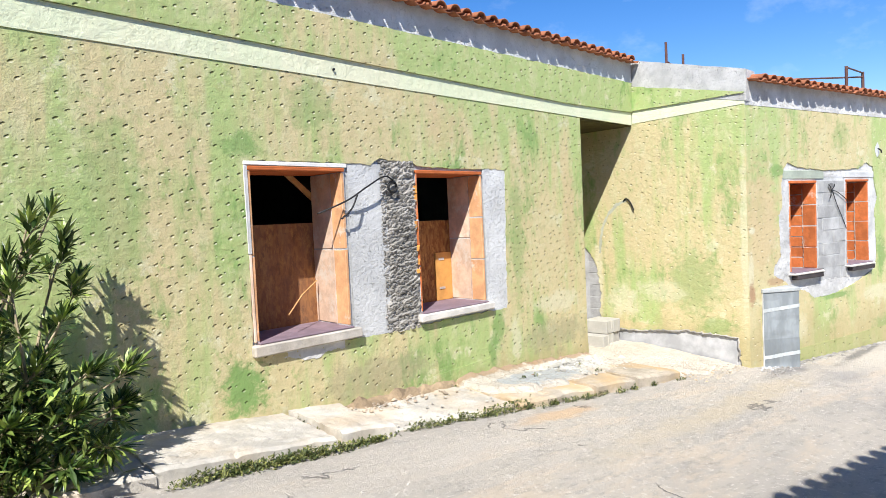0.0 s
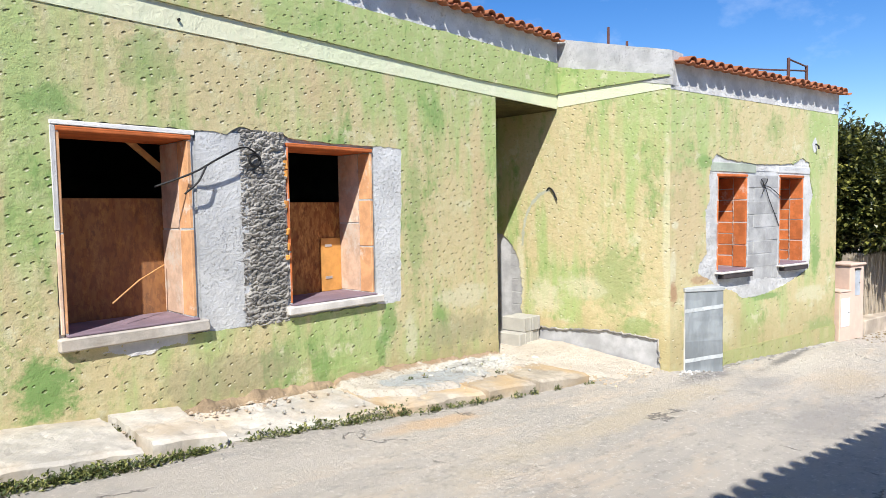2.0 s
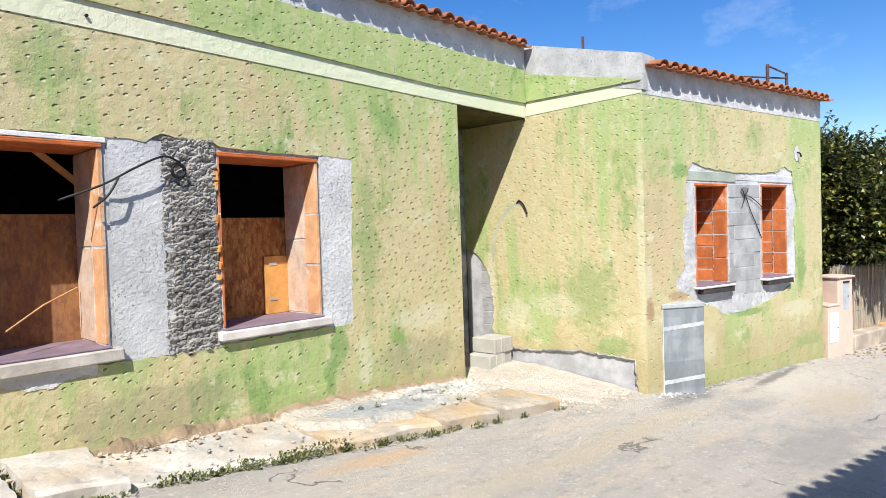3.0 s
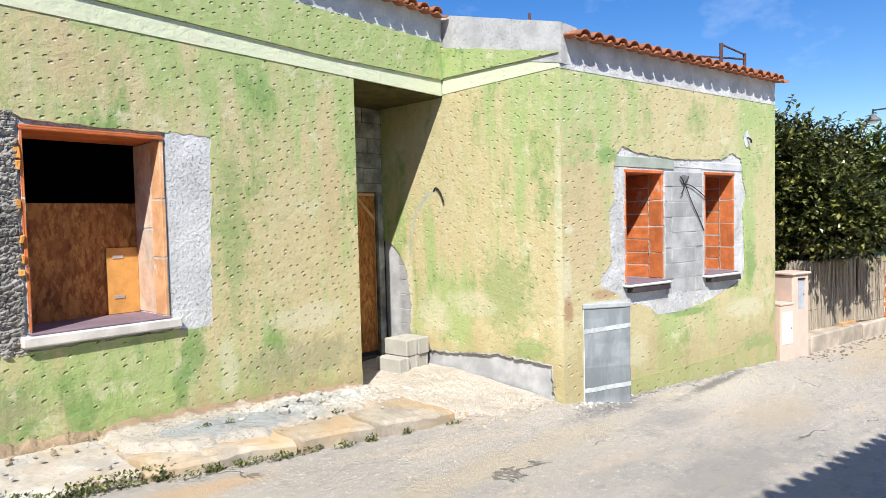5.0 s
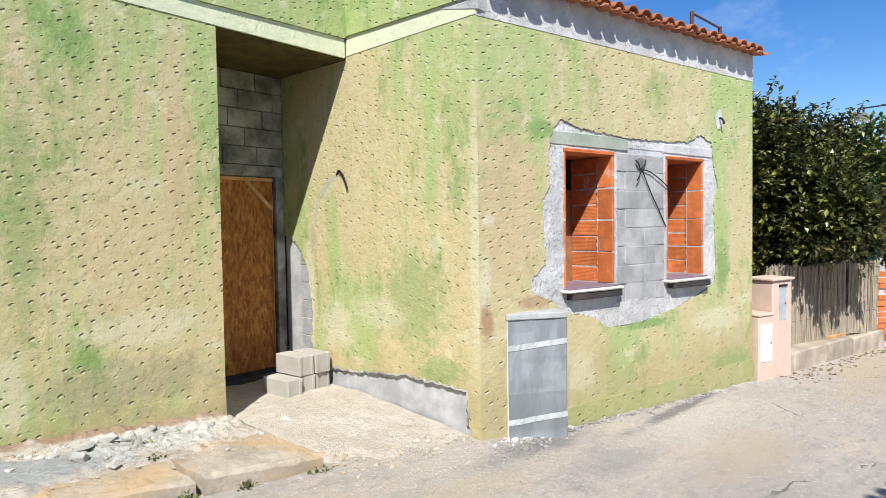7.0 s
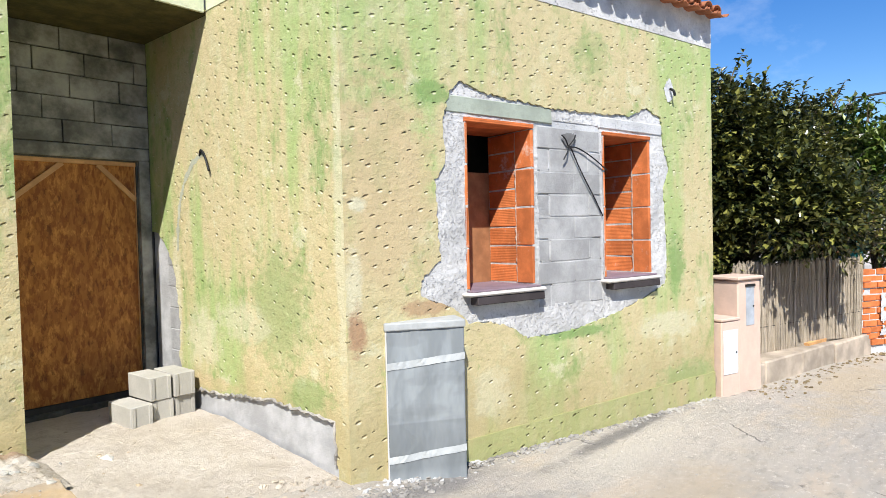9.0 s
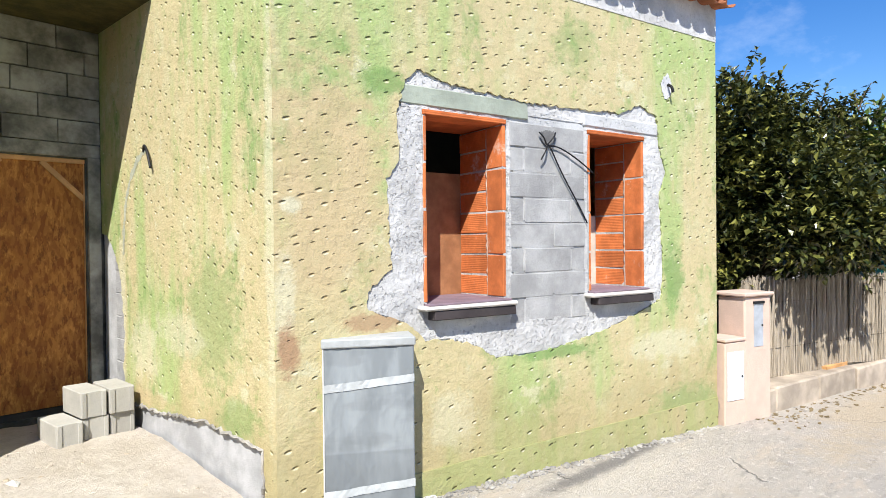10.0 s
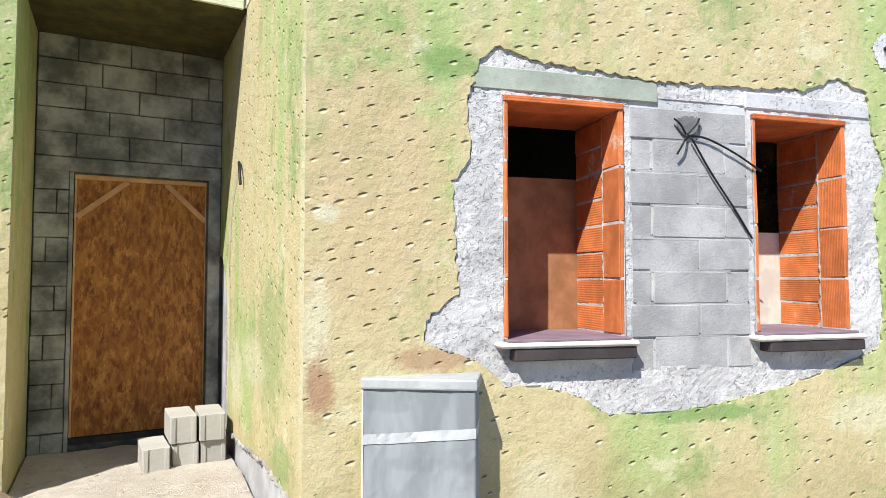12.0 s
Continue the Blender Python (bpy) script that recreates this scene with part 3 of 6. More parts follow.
def build_pavement():
    """The broken concrete strip along the wall; its slabs are parts."""
    pave = structure("pavement", "cracked pale concrete pavement along the green wall", "pavement")
    # from, to, height over the common slope, setback of the front edge, dip towards the road
    slabs = [(-5.0, -3.2, 0, 0, 0.05), (-3.2, -1.4, 0, 0, 0.05), (-1.4, 0.3, 0, 0, 0.05), (0.3, 1.5, 0, 0, 0.05), (1.5, 2.90, 0.012, 0.0, 0.04), (2.97, 3.50, 0.03, 0.03, 0.03),
             (3.515, 4.20, -0.025, 0.10, 0.05), (4.21, 5.05, -0.025, 0.10, 0.06), (5.06, 6.18, -0.02, 0.02, 0.05), (6.19, 6.93, -0.015, 0.0, 0.025), (6.97, 7.85, -0.01, 0.0, 0.02)]
    for n, (a, b, lift, back, dip) in enumerate(slabs):
        bm = bmesh.new()
        cols, rows = max(6, int((b - a) / 0.04)), 22
        top = []
        for i in range(cols + 1):
            x = a + (b - a) * i / cols
            y0 = kerb_y(x) + 0.04 * noise.noise((x * 3, n * 3.0, 0)) + 0.010 * noise.noise((x * 15, n, 4)) + back
            line = []
            for j in range(rows + 1):
                f = j / rows
                y = y0 + (5.13 - y0) * f
                chips = max(0, noise.noise((x * 9, y * 9, n)) - 0.25) * 0.03
                z = slab_z(x) + lift - dip * (1 - f) + 0.012 * noise.noise((x * 3, y * 3, n)) + 0.006 * noise.noise((x * 14, y * 14, n)) - chips
                if j == 0:
                    z -= 0.02 + 0.012 * noise.noise((x * 7, 1, n))
                # broken corners and ends
                edge = 0.035 * noise.noise((y * 5, n, 2 if i else 9)) + 0.012 * noise.noise((y * 21, n, 5)) if i in (0, cols) else 0
                line.append(bm.verts.new((x + edge, y, z)))
            top.append(line)
        for i in range(cols):
            for j in range(rows):
                bm.faces.new((top[i][j], top[i + 1][j], top[i + 1][j + 1], top[i][j + 1]))
        rim = [e for e in bm.edges if e.is_boundary]
        for v in bmesh.ops.extrude_edge_only(bm, edges=rim)["geom"]:
            if isinstance(v, bmesh.types.BMVert):
                v.co.z = road_z(v.co.x) - 0.12
        part("slab", bm, PAVING_DUST if n >= 8 else PAVING, pave)
    return pave


PAVING_DUST = cement("dusty_orange_pavement", (0.50, 0.43, 0.34), 26, 0.016, 0.25, 0.8)
pavement = build_pavement()


# ---- house: walls ----
W1 = (2.70, 3.72, 0.46, 2.02)
W2 = (4.655, 5.72, 0.46, 2.02)
W3 = (1.09, 1.85, 0.42, 1.80)
W4 = (2.77, 3.51, 0.42, 1.81)
DEEP = 0.57
SKIN = 0.022


def band_z(x):
    """The foot of the upper render, which stands proud and shades the band."""
    return lerp_table(x, (-5, 2.1, 3.7, 7.5, 9.4), (3.27, 3.11, 3.075, 2.995, 3.01))


def strip(face, s0, s1, low, high, d0, d1, step=0.4):
    """A long flat strip whose lower and upper edge follow two functions of s."""
    bm = bmesh.new()
    n = max(1, int((s1 - s0) / step))
    rows = []
    for i in range(n + 1):
        s = s0 + (s1 - s0) * i / n
        rows.append([bm.verts.new(face.p(s, z, d)) for z, d in ((low(s), d0), (high(s), d0), (high(s), d1), (low(s), d1))])
    for a, b in zip(rows, rows[1:]):
        for k in range(4):
            bm.faces.new((a[k], b[k], b[(k + 1) % 4], a[(k + 1) % 4]))
    bm.faces.new(rows[0]), bm.faces.new(list(reversed(rows[-1])))
    return bm


def build_walls():
    # main wall: a core of masonry, and the green render on it
    core = structure("wall_main", "long green stuccoed house wall with two bare window openings", "wall",
                     plate(MAIN, -5.0, 7.86, -1.0, 3.9, DEEP, [(W1[0], W1[1], W1[2] - 0.1, W1[3]), (W2[0], W2[1], W2[2] - 0.1, W2[3])], -SKIN), MORTAR)
    hole = ragged([(2.66, 0.34), (3.80, 0.33), (4.10, 0.31), (4.56, 0.33), (6.10, 0.33), (6.155, 2.05), (4.75, 2.05), (4.60, 2.10), (4.18, 2.12), (4.05, 2.06), (3.72, 2.07), (2.68, 2.065)], 0.06, 0.010)
    outer = [(-5.0, -1.0), (7.86, -1.0), (7.86, 2.83), (9.325, 2.83), (9.325, 2.81 + 0.03), (-5.0, 2.975)]
    part("render", skin(MAIN, outer, [hole], SKIN), STUCCO, core)
    part("upper_render", strip(MAIN, -5.0, 9.297, band_z, lambda s: 3.47 + 0.012 * noise.noise((s * 5, 0, 0)), 0.030, -SKIN, 0.06), STUCCO_UPPER, core)
    part("band", strip(MAIN, -5.0, 9.297, lambda s: 2.92 - 0.0115 * s, lambda s: band_z(s) - 0.002, 0.008, -SKIN), STUCCO_BAND, core, "pale painted band")
    part("eave_strip", boxed(MAIN, -5.0, 9.30, 3.472, 3.88, -SKIN, 0.022), MORTAR, core, "bare grey mortar strip under the eave")
    # the soiled foot of the wall, rendered a second time and a little proud, with a worn upper edge
    foot = strip(MAIN, 4.70, 7.86, lambda s: -1.0, lambda s: slab_z(s) + 0.10 + 0.10 * min(1, (s - 4.7) / 1.2) + 0.030 * noise.noise((s * 2.1, 6, 0)) + 0.012 * noise.noise((s * 17, 2, 0)), 0.007, -SKIN + 0.002, 0.03)
    part("foot_render", foot, STUCCO, core, "worn second coat along the wall's foot")
    # over the recess
    part("recess_lintel", boxed(MAIN, 7.862, 9.325, 2.83, 3.9, -DEEP, -SKIN - 0.002), MORTAR, core)
    # recess: left cheek, back wall of blocks, soffit
    structure("wall_recess_cheek", "green rendered cheek of the door recess", "wall", boxed(Face(7.862, 0, 0, 1), 5.14, 6.5, -1.0, 2.83, -0.02, 0.0), STUCCO_PLAIN)
    structure("ceiling_recess", "green rendered soffit over the doorway, darkened in place of shade", "ceiling", boxed(MAIN, 7.862, 9.325, 2.80, 2.828, -1.2, -0.02), SOFFIT)
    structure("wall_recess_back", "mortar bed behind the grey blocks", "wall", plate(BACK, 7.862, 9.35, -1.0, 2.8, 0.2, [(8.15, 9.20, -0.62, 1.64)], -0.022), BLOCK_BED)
    # wing: side wall with its sloping top
    bm = bmesh.new()
    prof = [(0.0, -1.1), (SIDE_END, -1.1), (SIDE_END, 3.36), (0.0, 4.15)]
    f = [bm.verts.new(SIDE.p(s, z, -SKIN)) for s, z in prof]
    b = [bm.verts.new(SIDE.p(s, z, -0.3)) for s, z in prof]
    bm.faces.new(f), bm.faces.new(list(reversed(b)))
    for i in range(4):
        bm.faces.new((f[i], f[(i + 1) % 4], b[(i + 1) % 4], b[i]))
    side = structure("wall_side", "green stuccoed side wall of the wing over a bare mortar plinth", "wall", bm, MORTAR_BASE)
    edge = ragged([(0.14, 0.95), (0.32, 0.78), (0.44, 0.55), (0.48, 0.29), (0.51, 0.10), (0.48, -0.20), (0.54, -0.48), (1.25, -0.45), (1.95, -0.39), (2.74, -0.42), (2.76, -0.7), (2.80, -1.1)], 0.035, 0.014, False)
    lip = [SIDE.p(s, z - 0.004, 0.004 + random.uniform(-0.006, 0.008)) for s, z in edge if s > 0.55 and s < 2.76]
    part("broken_edge", tube(lip, [random.uniform(0.006, 0.018) for _ in lip], 5), ROUGH, side, "dark broken edge of the render")
    part("render", skin(SIDE, [*edge, (SIDE_END, -1.1), (SIDE_END, 2.88), (1.18, 2.835), (0.0, 2.82), (0.0, 0.97)], [], SKIN), STUCCO_SIDE, side)
    part("band", strip(SIDE, 1.18, SIDE_END, lambda s: 2.835 + 0.026 * (s - 1.18), lambda s: 3.03, 0.006, -SKIN), STUCCO_BAND, side, "pale painted band")
    part("upper_render", strip(SIDE, 1.18, SIDE_END, lambda s: 3.032, lambda s: 3.42 - 0.22 * (s - 1.18) + 0.025 * noise.noise((s * 7, 3, 0)), 0.030, -SKIN, 0.05), STUCCO_UPPER, side)
    part("parapet", strip(SIDE, 1.18, SIDE_END + 0.03, lambda s: 3.30 - 0.22 * (s - 1.18), lambda s: 3.83 - 0.272 * (s - 1.18) + 0.012 * noise.noise((s * 4, 1, 0)), 0.012, -0.32, 0.08), MORTAR_LIGHT, side, "bare cement parapet")
    front = structure("wall_wing", "green stuccoed wing front with two brick-lined windows", "wall",
                      plate(WING, 0.0, WING_END, -1.2, 3.24, DEEP, [(W3[0], W3[1], W3[2] - 0.1, W3[3]), (W4[0], W4[1], W4[2] - 0.1, W4[3])], -SKIN), MORTAR)
    hole = ragged(PATCH, 0.030, 0.012)
    part("render", skin(WING, [(0, -1.2), (WING_END, -1.2), (WING_END, 2.87), (0, 2.87)], [hole], SKIN), STUCCO_WING, front)
    part("plinth", strip(WING, 0.90, WING_END, lambda s: -1.2, lambda s: -0.755 + 0.008 * noise.noise((s * 3, 2, 0)), 0.011, 0.0, 0.1), STUCCO_UPPER, front, "stained green plinth")
    part("eave_strip", boxed(WING, 0.0, WING_END, 2.866, 3.24, -SKIN + 0.002, 0.005), MORTAR_LIGHT, front, "pale mortar strip under the eave")
    structure("wall_right", "plain rendered gable end of the wing", "wall", boxed(RIGHT, 0.58, 5.5, -1.2, 3.12, -0.3, 0.0), STUCCO)
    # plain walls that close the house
    # unseen room surfaces, coloured near-black so the openings look unlit
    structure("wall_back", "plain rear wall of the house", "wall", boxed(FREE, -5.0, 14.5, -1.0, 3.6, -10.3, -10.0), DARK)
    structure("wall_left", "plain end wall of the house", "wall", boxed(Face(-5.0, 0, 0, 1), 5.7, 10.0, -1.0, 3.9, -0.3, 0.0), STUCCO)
    structure("ceiling", "ceiling inside the house, near-black in place of shade", "ceiling", boxed(FREE, -5.0, 14.0, 2.95, 3.05, -10.0, -5.7), DARK)
    structure("ceiling_wing", "ceiling inside the wing, near-black in place of shade", "ceiling", boxed(FREE, 9.65, 13.6, 2.85, SIDE_END, -5.70, -3.4), DARK)
    structure("wall_inner", "added partition inside the wing, near-black in place of shade", "wall", boxed(FREE, 9.65, 13.9, -1.0, 2.85, -5.4, -5.3), DARK)
    structure("floor", "floor inside the house, near-black in place of shade", "floor", boxed(FREE, -5.0, 14.4, -0.5, -0.4, -10.0, -6.6), DARK)
    return core


PATCH = [(0.89, 1.80), (0.95, 1.98), (1.07, 2.08), (1.26, 2.01), (1.68, 1.985), (2.10, 1.955), (2.72, 1.975), (3.17, 1.99), (3.45, 2.09), (3.70, 2.02), (3.74, 1.72),
         (3.84, 1.50), (3.74, 1.30), (3.79, 0.60), (3.76, 0.30), (3.40, 0.19), (2.93, 0.07), (2.5, 0.0), (2.18, -0.03), (1.74, -0.03), (1.56, 0.08), (1.30, 0.16), (1.10, 0.16), (0.93, 0.31),
         (0.64, 0.41), (0.63, 0.53), (0.82, 0.68), (0.80, 1.05), (0.79, 1.29), (0.90, 1.45), (0.87, 1.67)]
build_walls()


# ---- roofs ----
def tile_mesh(name, length=0.45, radius=0.085, thick=0.014, over=True):
    """One barrel tile, tapered, lying along y with its lower end at y = 0."""
    bm = bmesh.new()
    n = 7
    rings = []
    for y, r in ((0, radius), (length, radius * 0.8)):
        for q in (r, r - thick):
            ring = []
            for k in range(n + 1):
                a = math.pi * k / n
                ring.append(bm.verts.new((q * math.cos(a), y, q * math.sin(a) * (0.85 if over else -0.5))))
            rings.append(ring)
    lo_o, lo_i, hi_o, hi_i = rings
    for k in range(n):
        bm.faces.new((lo_o[k], lo_o[k + 1], hi_o[k + 1], hi_o[k]))
        bm.faces.new((lo_i[k], hi_i[k], hi_i[k + 1], lo_i[k + 1]))
        bm.faces.new((lo_o[k], lo_i[k], lo_i[k + 1], lo_o[k + 1]))
    for k in (0, n):
        bm.faces.new((lo_o[k], hi_o[k], hi_i[k], lo_i[k]))
    bmesh.ops.recalc_face_normals(bm, faces=bm.faces)
    me = bpy.data.meshes.new(name)
    bm.to_mesh(me)
    bm.free()
    for p in me.polygons:
        p.use_smooth = True
    me.materials.append(TILE)
    return me


COVER, PAN = tile_mesh("cover_tile"), tile_mesh("pan_tile", 0.45, 0.095, 0.014, False)


def build_roof(name, label, face, s0, s1, z, slope, depth, over=0.2, rows=2, pitch=0.215):
    """A slope of barrel tiles: the courses at the eave tile by tile, the rest as one ribbed sheet."""
    roof = structure(name, label, "roof")
    up = Vector((-face.n.x, -face.n.y, slope)).normalized()
    side = face.a
    nrm = side.cross(up)
    if nrm.z < 0:
        nrm = -nrm
    basis = Matrix((side, up, nrm)).transposed().to_4x4()
    count = int((s1 - s0) / pitch)
    for r in range(rows):
        for i in range(count + 1):
            for me, shift, lift in ((PAN, 0.0, 0.085), (COVER, 0.5, 0.075)):
                s = s0 + (i + shift) * pitch
                if s > s1 + 0.02:
                    continue
                ob = new("roof_tile", me)
                ob.parent = roof
                at = face.p(s, z, over) + up * (r * 0.36 + random.uniform(-0.015, 0.015)) + nrm * (lift + 0.012 * r)
                ob.matrix_basis = Matrix.Translation(at) @ basis @ pose(0, 0, 0, -2 + random.uniform(-1, 1), random.uniform(-2, 2), random.uniform(-1.5, 1.5))
    bm = bmesh.new()
    lines = []
    n = count * 8
    for i in range(n + 1):
        s = s0 + (s1 - s0) * i / n
        h = 0.09 + 0.07 * abs(math.cos(math.pi * (s - s0) / pitch)) * -1 + 0.06
        lines.append([bm.verts.new(face.p(s, z, over) + up * q + nrm * h) for q in (0.36 * rows + 0.02, depth)])
    for a, b in zip(lines, lines[1:]):
        bm.faces.new((a[0], b[0], b[1], a[1]))
    tagged(part("tile_field", bm, TILE, roof), kind="stuff")
    deck = bmesh.new()
    vs = [deck.verts.new(face.p(s, z, over) + up * q + nrm * h) for s in (s0, s1) for q in (0.22, depth) for h in (-0.03, 0.01)]
    for q in ((0, 1, 3, 2), (4, 6, 7, 5), (0, 4, 5, 1), (2, 3, 7, 6), (0, 2, 6, 4), (1, 5, 7, 3)):
        deck.faces.new([vs[i] for i in q])
    part("roof_deck", deck, MORTAR, roof)
    return roof


build_roof("roof_main", "orange clay barrel-tile roof with a projecting eave", MAIN, -5.0, 9.25, 3.70, 0.2, 5.2, over=0.155)
build_roof("roof_wing", "orange clay barrel-tile roof over the wing", WING, 0.12, 4.72, 3.13, 0.2, 7.4, over=0.16)


# ---- windows ----
def in_loop(s, z, loop):
    hit = False
    for (x0, y0), (x1, y1) in zip(loop, [*loop[1:], loop[0]]):
        if (y0 > z) != (y1 > z) and s < x0 + (z - y0) * (x1 - x0) / (y1 - y0):
            hit = not hit
    return hit


def brick_column(win, face, s0, s1, z0, z1, d0, d1, count, mat, name="brick"):
    """A stack of hollow bricks with ragged mortar joints, one object for each."""
    h = (z1 - z0) / count
    for i in range(count):
        e = random.uniform(-0.003, 0.003)
        part(name, boxed(face, s0 + e, s1 + e, z0 + i * h + 0.007, z0 + (i + 1) * h - 0.007, d0, d1, jitter=0.003, bevel=0.004), mat, win)


def build_window(name, label, face, w, board_top, board_mat, sill_thick, outer_mat, inner_mat, rows, outer_rows=4, left_mat=None):
    win = structure(name, label, "window")
    s0, s1, z0, z1 = w
    slab = boxed(face, s0 - 0.06, s1 + (0.08 if face is MAIN else 0.03), z0 - sill_thick, z0 - 0.012, -0.05, 0.065 if face is MAIN else 0.095, jitter=0.005, bevel=0.012)
    part("sill", slab, SILL if name == "window_1" else SILL_PALE, win, "weathered pale stone sill")
    if face is WING:
        # added slab, coloured near-black to deepen the shadow below the sill
        part("sill_underside", boxed(face, s0 + 0.03, s1 + 0.02, z0 - 0.112, z0 - sill_thick - 0.002, -0.03, 0.082, jitter=0.004, bevel=0.006), SILL_SHADE, win, "near-black slab deepening the shadow under the sill")
    part("sill_top", boxed(face, s0 + 0.002, s1 - 0.002, z0 - 0.010, z0 + 0.006, -DEEP, 0.045 if face is MAIN else 0.06, bevel=0.004), SILL_TOP, win, "purple-grey slate sill top")
    brick_column(win, face, s1 - 0.034, s1 - 0.002, z0 + 0.008, z1 - 0.04, -0.20, -0.004, outer_rows, outer_mat)
    brick_column(win, face, s1 - 0.024, s1 - 0.002, z0 + 0.008, z1 - 0.04, -DEEP, -0.212, rows, inner_mat)
    brick_column(win, face, s0 + 0.002, s0 + 0.026, z0 + 0.008, z1 - 0.04, -0.20, -0.004, outer_rows, left_mat or outer_mat)
    brick_column(win, face, s0 + 0.002, s0 + 0.020, z0 + 0.008, z1 - 0.04, -DEEP, -0.212, rows, inner_mat)
    for a, b, d0, d1 in ((s0 + 0.0005, s0 + 0.022, -0.198, -0.007), (s0 + 0.0005, s0 + 0.016, -DEEP, -0.2), (s1 - 0.030, s1 - 0.0005, -0.198, -0.007), (s1 - 0.020, s1 - 0.0005, -DEEP, -0.2)):
        part("mortar_bed", boxed(face, a, b, z0 + 0.006, z1 - 0.04, d0, d1), MORTAR_LIGHT, win)
    zs = [z0 + 0.01 + (z1 - z0 - 0.05) * i / 40 for i in range(41)]
    for s in (s0 + 0.018, s1 - 0.026):
        part("mortar_seam", tube([face.p(s, z, -0.206 + random.uniform(-0.006, 0.006)) for z in zs], [random.uniform(0.004, 0.014) for _ in zs], 5), SEAM, win)
    part("lintel", boxed(face, s0 + 0.001, s1 - 0.001, z1 - 0.038, z1 - 0.002, -0.20, 0.006, bevel=0.004), CLAY_LINTEL, win, "orange clay lintel")
    part("inner_lintel", boxed(face, s0 + 0.001, s1 - 0.001, z1 - 0.034, z1 - 0.002, -DEEP, -0.206), CLAY_LINTEL, win)
    part("board", boxed(face, s0 - 0.06, s1 + 0.06, z0 - 0.1, board_top, -DEEP - 0.035, -DEEP - 0.004), board_mat, win, "boarding behind the opening")
    return win


SEAM = cement("pinkish_mortar", (0.55, 0.42, 0.34), 40, 0.01, 0.2)
PLY = plain("brown_plywood", (0.34, 0.16, 0.075), 0.7, 30, 0.22, 0.002)
CLAY_LINTEL = clay("orange_clay_lintel", (0.56, 0.15, 0.045), "z", 0.12)
CLAY_MAIN = clay("whitewashed_orange_brick", (0.74, 0.52, 0.38), "", 0.95)
CLAY_EDGE = clay("chalky_orange_brick", (0.68, 0.36, 0.18), "", 0.6)
# greyed board, also coloured darker for the shade of its opening
OSB_GREY = chipboard("weathered_shaded_chipboard", 0.8, 0.45)
BOARD_PALE = plain("pale_plasterboard", (0.62, 0.58, 0.50), 0.9)
win1 = build_window("window_1", "bare window opening with chipboard and a stone sill", MAIN, W1, 1.50, OSB_GREY, 0.115, CLAY_EDGE, CLAY_MAIN, 2, 2)
win2 = build_window("window_2", "bare window opening with an orange clay lintel and chipboard", MAIN, W2, 1.46, OSB, 0.10, CLAY_EDGE, CLAY_MAIN, 2, 3, left_mat=CLAY_UP)
win3 = build_window("window_3", "narrow brick-lined window opening closed with chipboard", WING, W3, 1.43, PLY, 0.042, CLAY_UP, CLAY, 8)
win4 = build_window("window_4", "narrow brick-lined window opening with a pale board inside", WING, W4, 1.10, BOARD_PALE, 0.042, CLAY_UP, CLAY, 8)

# whitened reveal edge round the first opening
part("reveal_edge", boxed(MAIN, W1[0] - 0.04, W1[1] + 0.03, W1[3] + 0.002, W1[3] + 0.042, -SKIN, 0.006, jitter=0.004, bevel=0.005), MORTAR_WHITE := cement("whitewashed_mortar", (0.70, 0.68, 0.66), 20, 0.012, 0.1), win1)
part("reveal_edge", boxed(MAIN, W1[0] - 0.038, W1[0] - 0.002, 1.25, W1[3], -SKIN, 0.006, jitter=0.004, bevel=0.005), MORTAR_WHITE, win1)
part("reveal_edge", boxed(MAIN, W1[0] - 0.030, W1[0] - 0.002, 0.47, 1.245, -SKIN, 0.005, jitter=0.004, bevel=0.005), CLAY_MAIN, win1)
part("brace", tube([MAIN.p(3.42, 2.02, -0.60), MAIN.p(3.80, 1.70, -0.60)], 0.035, 4), WOOD, win1, "diagonal timber brace")
# brighter strip where sun reaches the board: the light put into its colour
part("sunlit_strip", boxed(MAIN, W2[1] - 0.30, W2[1] - 0.03, 0.47, 1.06, -DEEP, -DEEP + 0.02), OSB_SUNLIT := plain("sunlit_plywood", (0.62, 0.31, 0.09), 0.7, 60, 0.15), win2, "strip coloured brighter over the sunlit part of the board")
for z in (0.62, 0.98):
    part("hinge", boxed(MAIN, W2[1] - 0.25, W2[1] - 0.16, z - 0.014, z + 0.014, -DEEP + 0.02, -DEEP + 0.026), plain("zinc", (0.6, 0.6, 0.6), 0.5, metal=0.6), win2)
stick = tagged(link_mesh("wooden_stick", tube([MAIN.p(3.06, 0.66, -0.06), MAIN.p(3.36, 0.80, -0.30), MAIN.p(3.66, 0.90, -0.50)], 0.007, 6), WOOD), "thin raw wooden stick leaning in a window opening", "stick")

# mortar and hacked concrete between and beside the openings of the main wall
wall_main = bpy.data.objects["wall_main"]
part("mortar_coat", rough_sheet(MAIN, 3.76, 4.24, 0.32, 2.07, -0.007, 0.0024, 0.009, 30), MORTAR, wall_main, "thrown grey mortar coat")
part("hacked_concrete", hacked_sheet(MAIN, 4.13, 4.65, 0.31, 2.11, 0.006, 0.030), ROUGH, wall_main, "dark hacked concrete column")
# stumps of hollow bricks broken off along the hacked column
STUMP = clay("broken_orange_brick", (0.74, 0.33, 0.08), "", 0.15)
z = 0.52
